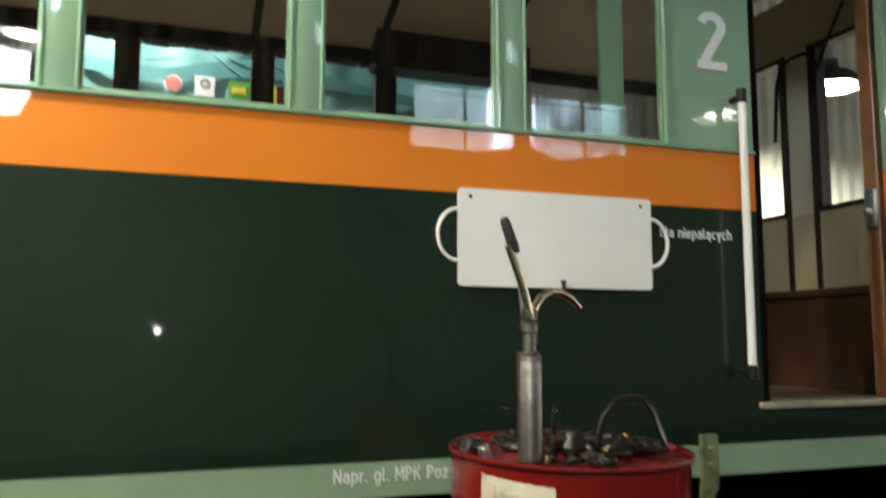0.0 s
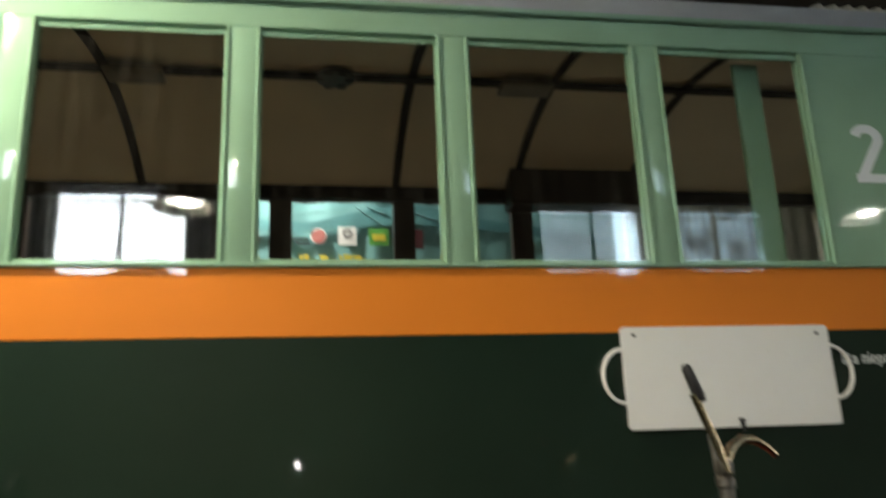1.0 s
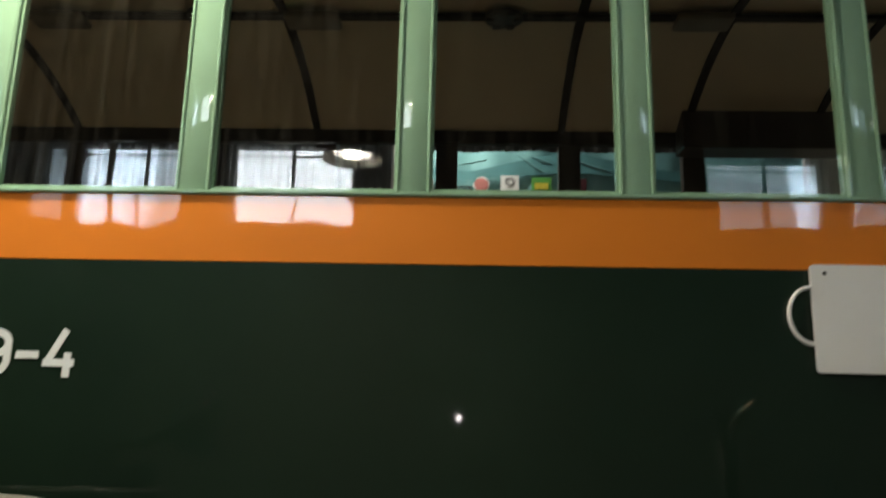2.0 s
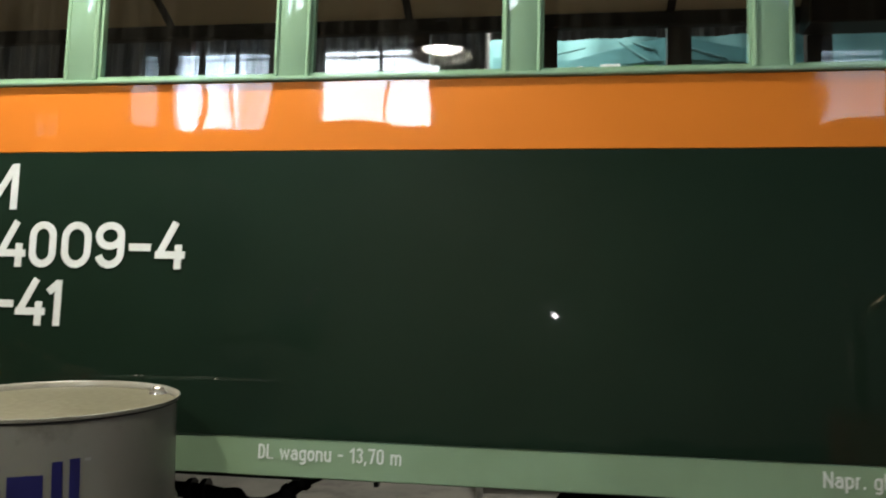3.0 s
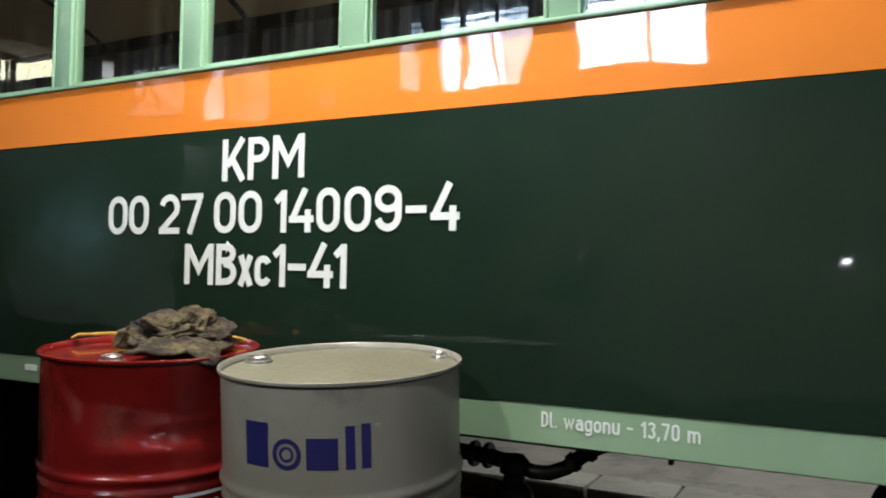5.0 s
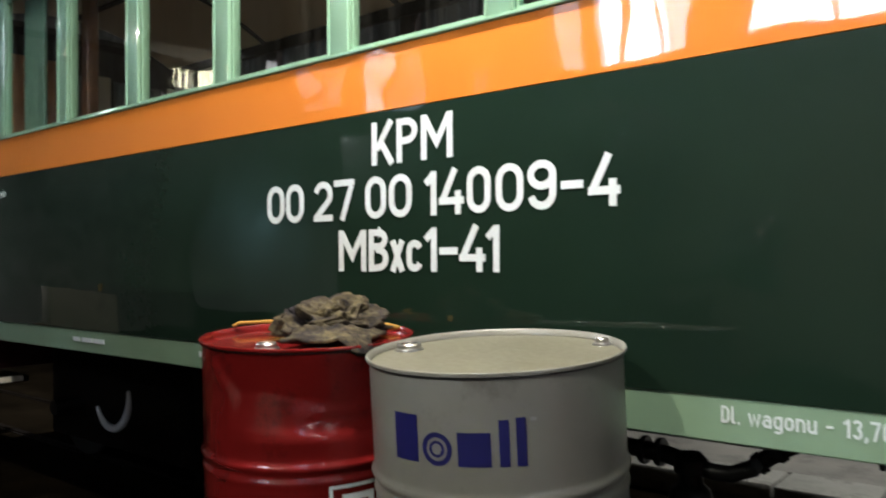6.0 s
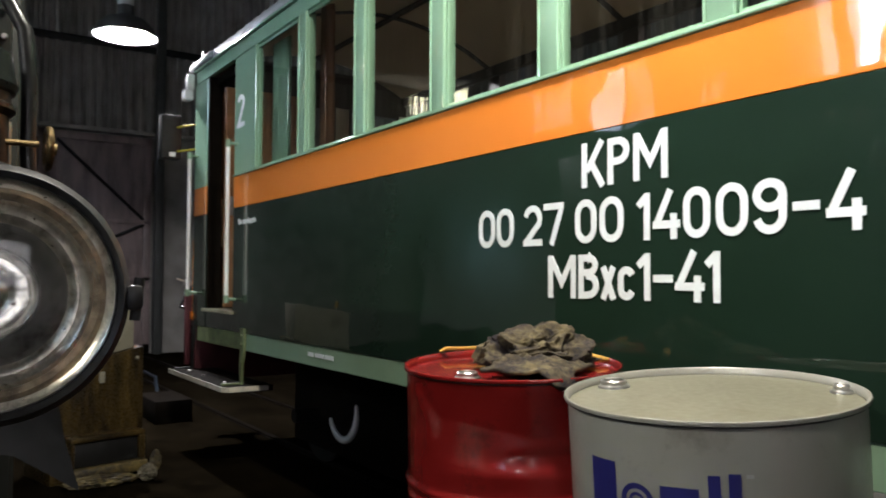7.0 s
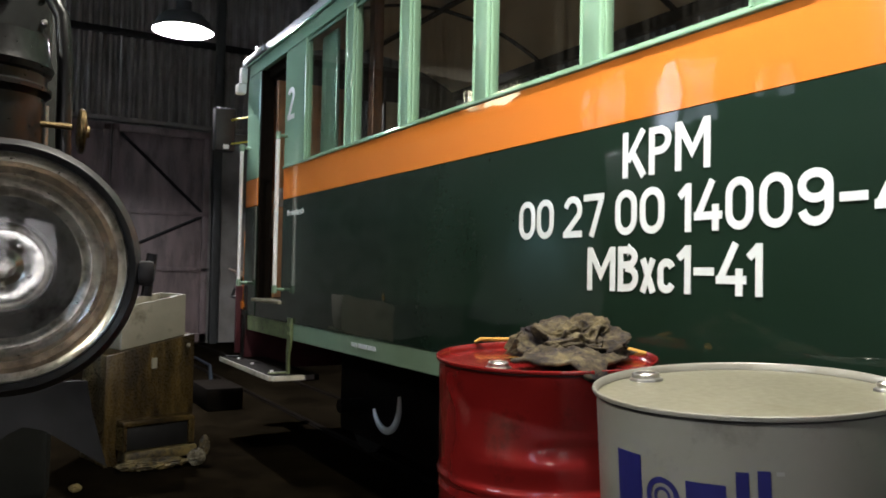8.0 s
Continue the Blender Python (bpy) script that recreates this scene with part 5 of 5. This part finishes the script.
def rag_mesh():
    """A heaped cloth with sharp folds, and one corner drawn over the drum's rim."""
    bm = bmesh.new()
    bmesh.ops.create_icosphere(bm, subdivisions=7, radius=1)
    for v in bm.verts:
        n = v.co.copy()
        w = n + noise.noise_vector(n * 1.1 + Vector((2, 0, 5))) * 0.5
        c = 0.0
        for f, amp, q in ((1.15, 0.34, 0.0), (2.1, 0.20, 3.0), (4.2, 0.10, 6.0), (8.0, 0.055, 9.0)):
            h = noise.noise(w * f + Vector((q, q * 0.7, 1)))
            c += amp * (1 - 2.2 * abs(h)) if abs(h) < 0.6 else -0.32 * amp
        s = 0.80 + c * 0.68
        # cloth drawn up in rings round three pinched knots
        for px, py, pz, freq in ((-0.60, -0.60, 0.50, 3.1), (0.28, -0.42, 0.86, 3.6), (0.62, -0.70, 0.30, 2.9)):
            near = (n - Vector((px, py, pz))).length
            turn = near * freq + 0.9 * noise.noise(n * 2.3 + Vector((px, 4, 0))) + 0.35 * noise.noise(n * 6.0)
            s += 0.17 * (0.5 - abs(2 * (turn - math.floor(turn)) - 1)) * math.exp(-(near / 0.55) ** 2)
            s -= 0.16 * math.exp(-(near / 0.14) ** 2)
        v.co = Vector((n.x * 0.134 * s, n.y * 0.106 * s, n.z * 0.083 * s))
        v.co += noise.noise_vector(n * 2.6 + Vector((9, 0, 4))) * 0.012
        if v.co.z < 0:
            v.co.z *= 0.06
    lo = min(v.co.z for v in bm.verts)
    for v in bm.verts:
        v.co.z -= lo
    return bm


def rag_flap():
    """The corner of the cloth that lies across the rim, thick and creased; in the drum's own turn."""
    bm = bmesh.new()
    A, B, C = Vector((0.10, -0.185, 0)), Vector((0.272, -0.085, 0)), Vector((0.20, 0.05, 0))
    root = Vector((0.07, -0.02, 0))
    N = 26
    def at(i, j, side):
        e = A.lerp(B, j / N * 2) if j <= N / 2 else B.lerp(C, (j / N - 0.5) * 2)
        p = root.lerp(e, i / N)
        r = p.length
        c = crease(Vector((p.x * 13, p.y * 13, 7)))
        z = 0.012 + 0.028 * c * (1 - 0.5 * i / N) + 0.02 * (1 - i / N)
        if r > 0.252:
            over = r - 0.252
            p *= (0.2665 + 0.010 * c + (0.006 if side else 0.0)) / r if over > 0.008 else 1
            z -= min(over * 1.9, 0.030)
        return Vector((p.x, p.y, z - (0 if side else 0.007)))
    vs = {(i, j, k): bm.verts.new(at(i, j, k)) for i in range(N + 1) for j in range(N + 1) for k in (0, 1)}
    for i in range(N):
        for j in range(N):
            for k in (0, 1):
                q = [vs[i, j, k], vs[i + 1, j, k], vs[i + 1, j + 1, k], vs[i, j + 1, k]]
                bm.faces.new(q if k else q[::-1])
    for j in range(N):
        bm.faces.new((vs[N, j, 1], vs[N, j, 0], vs[N, j + 1, 0], vs[N, j + 1, 1]))
    bmesh.ops.remove_doubles(bm, verts=bm.verts[:], dist=0.0004)
    return bm


heap = rag_mesh()
heap.transform(pose(0.046, 0.028, 0.0, 0, 0, 48))
rag = thing("rag", "crumpled oily grey rag on the red drum", "rag")
part("crumpled_cloth", heap, M_RAG, rag, smooth=180)
part("hanging_corner", rag_flap(), M_RAG, rag, smooth=180)
rag.location = Vector((-2.19, -0.308, 0.888)) * UNIT
rag.rotation_euler = Euler((radians(1.8), radians(1.2), 0))
cord = thing("cloth_cord", "ochre yellow twisted cloth strip on the red drum", "cloth", at=(-2.205, -0.295, 0.90))
part("strip", tube([(-0.236, -0.070, 0.002), (-0.228, -0.055, 0.010), (-0.212, -0.022, 0.010), (-0.192, 0.014, 0.011), (-0.170, 0.050, 0.009), (-0.11, 0.08, 0.006), (-0.05, 0.10, 0.004)], [0.003, 0.0055, 0.005, 0.0055, 0.0055, 0.0055, 0.005], 10), M_YELLOW, cord)
cord2 = thing("cloth_cord", "ochre yellow cloth end sticking out of the rag", "cloth", at=(-2.205, -0.295, 0.893))
part("strip", tube([(0.06, 0.09, 0.016), (0.09, 0.14, 0.012), (0.11, 0.165, 0.008), (0.13, 0.19, 0.004)], [0.012, 0.012, 0.010, 0.006], 10), M_YELLOW, cord2)


# ---- engine with the big headlamp ----
engine = thing("engine", "small dark works engine on the next track", "engine")
HLY, HLZ, HLX = -1.472, 1.079, -1.60
FACE = pose(HLX, HLY, HLZ, 0, 90, 0) @ Matrix.Scale(1.09, 4)
head = part("headlamp", lathe([(0.106, -0.014), (0.110, 0.002), (0.116, 0.006), (0.123, -0.004), (0.124, -0.03), (0.116, -0.05), (0.09, -0.12), (0.05, -0.16), (0, -0.17)], 72, FACE), M_RUBBER, engine, "large round headlamp in a black rubber-rimmed housing")
part("bezel", lathe([(0.1105, 0.0), (0.108, 0.003), (0.104, 0.001), (0.101, -0.004)], 72, FACE), M_RIM, head, "bright worn chrome bezel")
part("reflector_groove", lathe([(0.1012, -0.004), (0.097, -0.011), (0.090, -0.013)], 72, FACE), M_TARN, head, "brown tarnished groove")
part("reflector", lathe([(0.0905, -0.013), (0.086, -0.009), (0.082, -0.011), (0.078, -0.017), (0.073, -0.018), (0.069, -0.022)], 72, FACE), M_RIM, head, "ringed speckled reflector, switched off")
part("reflector_cone", lathe([(0.0692, -0.022), (0.063, -0.034), (0.054, -0.044), (0.048, -0.047), (0.046, -0.045), (0.045, -0.037), (0.043, -0.034)], 72, FACE), M_CONE, head, "smoky dark reflector cone")
part("hub", lathe([(0.0442, -0.034), (0.042, -0.030), (0.040, -0.034), (0.036, -0.037), (0.026, -0.036), (0.018, -0.040), (0.011, -0.037), (0, -0.041)], 64, FACE), M_HUB, head, "frosted bright hub disc")
part("bulb_cap", lathe([(0.007, -0.045), (0.007, -0.033), (0.004, -0.030), (0, -0.030)], 20, FACE), M_CHROME, head)
for a in range(5):
    part("hub_screw", lathe([(0.003, -0.044), (0.0026, -0.035), (0, -0.034)], 12, FACE @ pose((0.020 + 0.004 * (a % 3)) * math.cos(a * 1.2), (0.020 + 0.004 * (a % 2)) * math.sin(a * 1.2), 0)), M_HUB, head)
part("lens", lathe([(0.107, 0.003), (0.09, 0.008), (0.05, 0.013), (0, 0.015)], 64, FACE), M_LENS, head, "clear domed lamp glass")
part("clamp", joined(box(HLX - 0.035, HLX + 0.006, HLY + 0.128, HLY + 0.148, HLZ - 0.018, HLZ + 0.010, 0.006), tube([(HLX - 0.015, HLY + 0.142, HLZ - 0.03), (HLX - 0.015, HLY + 0.147, HLZ + 0.018)], 0.006, 8)), M_RUBBER, head)
part("lamp_bracket", tube([(HLX - 0.12, HLY, HLZ - 0.02), (HLX - 0.30, HLY, HLZ - 0.06), (HLX - 0.75, HLY, HLZ - 0.08)], 0.03, 12), M_BLACK, engine)
part("hood", box(-3.9, -2.36, -2.25, -1.372, 0.62, 1.78, 0.03), M_LOCO, engine, "dark grey-green sheet metal hood")
part("front_plate", box(-2.335, -2.27, -2.2, -1.400, 1.455, 1.77, 0.012, 2), M_LOCO, engine, "dark grey-green front plate with rivets")
for i in range(6):
    part("rivet", lathe([(0.006, 0), (0.0045, 0.004), (0, 0.005)], 10, pose(-2.269, -1.414, 1.475 + 0.05 * i, 0, 90)), M_STEEL, engine)
part("upper_lamp", lathe([(0.118, 0.0), (0.118, 0.045), (0.112, 0.052), (0.104, 0.045), (0.100, 0.01), (0, 0.006)], 48, pose(-2.27, -1.56, 1.635, 0, 90)), M_LOCO, engine, "round grey metal port ring")
part("upper_port", lathe([(0.1, 0.012), (0, 0.013)], 40, pose(-2.27, -1.56, 1.635, 0, 90)), M_BLACK, engine)
part("cylinder", lathe([(0, -0.05), (0.088, -0.05), (0.088, 0.008), (0.092, 0.010), (0.092, 0.022), (0.083, 0.026), (0.082, 0.10), (0.086, 0.104), (0.092, 0.110), (0.092, 0.117), (0.085, 0.121), (0.085, 0.137), (0.091, 0.14), (0.095, 0.15), (0.09, 0.165), (0.085, 0.20), (0, 0.205)], 48, pose(-2.12, -1.498, 1.25)), M_GLOSSB, engine, "black iron cylinder with raised bands")
part("cylinder_band", lathe([(0.0895, 0.0), (0.0935, 0.003), (0.0935, 0.012), (0.0895, 0.015)], 48, pose(-2.12, -1.498, 1.256)), M_GLOSSB, engine)
part("pipe", tube([(-2.22, -1.56, 1.62), (-2.2, -1.47, 1.605), (-2.18, -1.42, 1.57), (-2.16, -1.392, 1.51), (-2.15, -1.385, 1.42), (-2.15, -1.385, 1.30), (-2.15, -1.378, 1.15), (-2.15, -1.375, 0.9)], 0.0125, 12), M_GLOSSB, engine, "bent black pipe")
part("thin_pipe", tube([(-2.2, -1.41, 1.36), (-2.2, -1.41, 1.1)], 0.005, 8), M_STEEL, engine)
part("spindle", tube([(-2.09, -1.44, 1.31), (-2.09, -1.375, 1.31)], 0.005, 10), M_BRASS, engine)
part("valve_wheel", joined(tube([(-2.09 + 0.032 * math.cos(0.2618 * i), -1.362, 1.304 + 0.032 * math.sin(0.2618 * i)) for i in range(24)], 0.0055, 10, True), lathe([(0, -0.012), (0.01, -0.012), (0.01, 0.006), (0, 0.008)], 14, pose(-2.09, -1.362, 1.304, 90)), *[tube([(-2.09, -1.362, 1.304), (-2.09 + 0.032 * math.cos(0.4 + 1.5708 * k), -1.362, 1.304 + 0.032 * math.sin(0.4 + 1.5708 * k))], 0.004, 8) for k in range(4)]), M_BRASS, engine, "rusty brass hand wheel")
part("apron", extrude_shape([(-2.1, 0.91), (-1.345, 0.90), (-1.336, 0.848), (-1.312, 0.760), (-1.376, 0.806), (-1.405, 0.826), (-1.433, 0.834), (-1.455, 0.824), (-1.475, 0.803), (-1.492, 0.77), (-1.6, 0.74), (-2.1, 0.74)], 0.006, Matrix(((0, 1, 0, -2.05), (1, 0, 0, 0), (0, 0, 1, 0), (0, 0, 0, 1)))), M_APRON, engine, "dark oily apron plate with an arched cut-out")
# Frame near black, with the shade below the hood in its colour.
part("frame", box(-3.9, -2.4, -2.15, -1.40, 0.25, 0.86, 0.02), M_TIMBERSHADE, engine)
for xw in (-3.5, -2.7):
    for yw in (-2.1, -1.5):
        part("wheel", lathe([(0, -0.03), (0.22, -0.03), (0.25, -0.035), (0.255, 0.03), (0.28, 0.035), (0.28, 0.05), (0.0, 0.03)], 36, pose(xw, yw, 0.30, 90)), M_BLACK, engine)


# ---- things on the shed floor ----
def slanted(bm):
    """The upper part of the cabinet rises towards one side."""
    for v in bm.verts:
        if v.co.z > 0.4:
            v.co.z += 0.20 * v.co.y
    return bm


cab = thing("tool_cabinet", "grimy ochre metal cabinet with a beige top box, on the floor", "cabinet", at=(-5.45, -0.70, 0))
cab.rotation_euler = Euler((0, 0, radians(14)))
part("body", slanted(box(-0.22, 0.13, -0.27, 0.24, 0.0, 0.66, 0.01)), M_CRATE, cab, "grimy ochre sheet metal body")
part("top_box", slanted(joined(box(0.088, 0.10, -0.18, 0.19, 0.662, 0.90, 0.003), box(-0.24, -0.228, -0.18, 0.19, 0.662, 0.90, 0.003), box(-0.227, 0.087, -0.18, -0.168, 0.662, 0.898, 0.003), box(-0.227, 0.087, 0.178, 0.19, 0.662, 0.898, 0.003))), M_BEIGE, cab, "beige enamelled top box")
part("box_floor", slanted(box(-0.226, 0.086, -0.166, 0.176, 0.665, 0.83)), M_CRATE, cab, "grimy ochre inside of the top box")
part("knob", lathe([(0, 0), (0.012, 0), (0.013, 0.03), (0.008, 0.04), (0, 0.042)], 14, pose(0.10, 0.20, 0.64, 0, 90)), M_BEIGE, cab)
part("cap_knob", lathe([(0, 0), (0.012, 0), (0.014, 0.03), (0.010, 0.045), (0, 0.05)], 14, pose(-0.02, -0.10, 0.895)), M_YELLOW, cab, "yellow knob")
part("knob_stem", tube([(-0.02, -0.10, 0.83), (-0.02, -0.10, 0.896)], 0.006, 8), M_BLACK, cab)
part("tray", joined(box(0.135, 0.24, -0.21, 0.20, 0.225, 0.255, 0.010, 2), box(0.135, 0.24, -0.21, -0.185, 0.095, 0.226, 0.006, 1), box(0.135, 0.24, 0.165, 0.20, 0.095, 0.226, 0.006, 1)), M_CRATE, cab, "grimy ochre drawer frame")
part("tray_front", box(0.135, 0.222, -0.184, 0.164, 0.095, 0.224, 0.004), M_BLACK, cab, "dark oily drawer front")
part("tray_lip", box(0.135, 0.255, -0.20, 0.21, 0.03, 0.09, 0.012), M_WAX, cab, "yellowed greasy lower lip")
part("latch", box(0.13, 0.145, -0.02, 0.01, 0.52, 0.58, 0.003), M_BEIGE, cab)
def crumple(name, x, y, z, sx, sy, sz, m, label):
    bm = bmesh.new()
    bmesh.ops.create_icosphere(bm, subdivisions=4, radius=1)
    for v in bm.verts:
        q = 0.75 + 0.5 * (1 - abs(noise.noise(v.co * 2.2 + Vector((x, y, z))))) ** 2 * 0.6 + 0.2 * noise.noise(v.co * 5)
        v.co = Vector((v.co.x * sx * q, v.co.y * sy * q, max(v.co.z * sz * q, -0.85 * sz)))
    bm.transform(pose(x, y, z))
    return solid(name, bm, m, label, "paper", smooth=12)


crumple("waste_paper", -5.13, -0.70, 0.030, 0.06, 0.19, 0.033, M_WAX, "crumpled greasy yellow paper on the shed floor")
crumple("waste_paper", -5.12, -0.47, 0.045, 0.035, 0.05, 0.05, M_SCRAP, "crumpled white paper on the shed floor")
crumple("waste_paper", -5.135, -0.425, 0.10, 0.022, 0.03, 0.06, M_WAX, "torn strip of greasy yellow paper beside the cabinet")
crumple("waste_paper", -4.84, -1.10, 0.018, 0.03, 0.03, 0.02, M_WAX, "small yellow paper scrap on the shed floor")
solid("timber_block", box(-7.30, -6.76, -0.03, 0.25, 0.0, 0.17, 0.008), M_TIMBERSHADE, "dark oily timber block on the floor", "timber")
hose = thing("air_hose", "blue-grey hose lying along the wall", "hose")
part("tube", tube([(-12.1, 0.9, 0.02), (-11.0, 0.7, 0.02), (-9.5, 0.65, 0.02), (-8.2, 0.35, 0.02)], 0.016, 8), M_HOSE, hose)

# ---- rails ----
for y in (0.53, 1.13, -2.1, -1.5):
    solid("rail", joined(box(HX0 + 0.2, HX1 - 0.2, y - 0.02, y + 0.02, 0.0, 0.012, 0.003), box(HX0 + 0.2, HX1 - 0.2, y - 0.035, y + 0.035, -0.02, 0.004)), M_RAILS, "worn narrow-gauge rail set in the floor", "rail", "structure")

# ---- banner beyond the railcar ----
ban = thing("banner", "turquoise cloth banner printed with emblems, hung beside the track", "banner", at=(0.03, 0, -0.055))
BY = 2.55
bm = bmesh.new()
NX = 60
prev = None
for i in range(NX + 1):
    x = -0.98 + 2.48 * i / NX
    y = BY + 0.012 * math.sin(x * 9) + 0.01 * math.sin(x * 23 + 1)
    q = [bm.verts.new((x, y + 0.004 * math.sin(z * 8 + x * 5), z)) for z in (1.6, 1.9, 2.2, 2.5, 2.8)]
    if prev:
        for k in range(4):
            bm.faces.new((prev[k], q[k], q[k + 1], prev[k + 1]))
    prev = q
part("cloth", bm, M_TEAL, ban, smooth=180)
part("print", extrude_shape([(-0.95, 2.69), (-0.5, 2.66), (-0.1, 2.76), (0.1, 2.79), (0.5, 2.70), (1.4, 2.58), (1.4, 2.52), (0.6, 2.62), (0.1, 2.66), (-0.6, 2.60), (-0.95, 2.61)], 0.002, pose(0, BY - 0.034, 0)), M_TEALD, ban)
part("emblem", lathe([(0.05, 0), (0.05, 0.002), (0, 0.002)], 28, pose(-0.45, BY - 0.035, 2.575, 90)), M_WHITE, ban)
part("emblem", lathe([(0.042, 0), (0.042, 0.002), (0, 0.002)], 28, pose(-0.45, BY - 0.038, 2.575, 90)), M_SALMON, ban)
for k in range(3):
    part("emblem", box(-0.62 + 0.02 * k, -0.50, BY - 0.037, BY - 0.034, 2.556 - 0.016 * k, 2.565 - 0.016 * k), M_BLACK, ban)
for k in range(3):
    part("emblem", box(-0.63 + 0.06 * k, -0.60 + 0.06 * k, BY - 0.037, BY - 0.034, 2.585, 2.615), M_TEALD, ban)
part("emblem", box(-0.335, -0.225, BY - 0.037, BY - 0.034, 2.52, 2.635), M_WHITE, ban)
part("emblem", lathe([(0.016, 0), (0.028, 0), (0.028, 0.002), (0.016, 0.002), (0.016, 0)], 24, pose(-0.28, BY - 0.038, 2.595, 90)), M_GREY, ban)
part("emblem", box(-0.15, -0.03, BY - 0.037, BY - 0.034, 2.52, 2.625), M_GREEN, ban)
part("emblem", box(-0.13, -0.05, BY - 0.040, BY - 0.037, 2.55, 2.59), M_GOLD, ban)
# top of a line of yellow lettering, and creases that run down from the gathered corner
xw = -0.645
for wide, top in ((0.075, 2.455), (0.02, 2.480), (0.026, 2.485), (0.05, 2.455), (0.045, 2.48), (0.052, 2.455), (0.02, 2.48), (0.048, 2.485), (0.05, 2.48), (0.07, 2.455)):
    part("caption_bar", box(xw, xw + wide, BY - 0.037, BY - 0.034, 2.40, top - 0.022), M_GOLD, ban)
    xw += wide + 0.008
for xa, za, xb, zb in ((-0.23, 2.765, -0.06, 2.645), (-0.16, 2.765, -0.04, 2.715), (0.10, 2.74, 0.34, 2.66), (-0.60, 2.70, -0.42, 2.735)):
    part("fold", tube([(xa, BY - 0.036, za), ((xa + xb) / 2, BY - 0.040, (za + zb) / 2 - 0.006), (xb, BY - 0.036, zb)], 0.006, 6), M_TEAL, ban)
part("emblem", box(0.06, 0.125, BY - 0.037, BY - 0.034, 2.50, 2.62), M_GOLD, ban)
part("emblem", box(0.125, 0.18, BY - 0.037, BY - 0.034, 2.50, 2.62), M_PINK, ban)
for x in (-0.98, 1.5):
    part("pole", tube([(x, BY, 0.02), (x, BY, 2.85)], 0.02, 10), M_STEEL, ban)

# ---- flue pipe by the side wall ----
flue = thing("flue_pipe", "sooty iron flue pipe with a cap standing by the wall", "pipe", at=(-4.70, HY0 + 0.25, 0))
part("pipe", tube([(0, 0, 0), (0, 0, 3.80)], 0.085, 20), M_BLACK, flue)
part("cap", joined(lathe([(0.10, 3.80), (0.115, 3.82), (0.115, 3.88), (0.06, 3.93), (0, 3.94)], 20), tube([(-0.06, 0, 3.90), (-0.06, 0, 3.98)], 0.012, 8)), M_BLACK, flue)

# ---- hose coil by the grimy window ----
coil = thing("hose_coil", "black rubber hose coiled on a wall hook", "hose", at=(-9.45, HY0 + 0.10, 3.72))
for k in range(4):
    part("turn", tube([((0.27 + 0.022 * k) * math.cos(a * 0.1963), 0.02 * (k % 2) + 0.006 * math.sin(a), (0.27 + 0.022 * k) * math.sin(a * 0.1963) - 0.012 * k) for a in range(32)], 0.017, 8, True), M_RUBBER, coil)
part("hook", joined(tube([(0, -0.10, 0.26), (0, 0.05, 0.25), (0, 0.06, 0.29)], 0.012, 8), tube([(0, -0.09, 0.20), (0, -0.09, 0.62)], 0.014, 8)), M_BLACK, coil)

# ---- added bulb: its reflection stands in for the light at the camera ----
sp = thing("camera_glint", "small added bulb whose reflection stands in for the camera light", "lamp", at=(-0.60, HY0, 1.21))
part("base", lathe([(0, 0), (0.05, 0), (0.05, 0.02), (0.035, 0.03), (0, 0.03)], 20, pose(0, 0, 0, -90)), M_BLACK, sp)
part("bulb", lathe([(0.022, 0.03), (0.022, 0.045), (0, 0.055)], 16, pose(0, 0, 0, -90)), M_SPOT, sp)

# ---- stone slabs of the walkway edge ----
slab_mesh = mesh_of("slab", box(-0.1925, 0.1925, -0.134, 0.134, 0, 0.07, 0.012, 2), M_SLAB)
random.seed(9)
for i in range(30):
    s = new("slab", slab_mesh)
    s.parent = platform
    s.location = Vector((-2.68 + 0.394 * i + random.uniform(-0.004, 0.004), 1.917 + random.uniform(-0.004, 0.004), 0.05 + random.uniform(-0.005, 0.004))) * UNIT
    s.rotation_euler = Euler((random.uniform(-0.014, 0.014), random.uniform(-0.010, 0.010), random.uniform(-0.015, 0.015)))
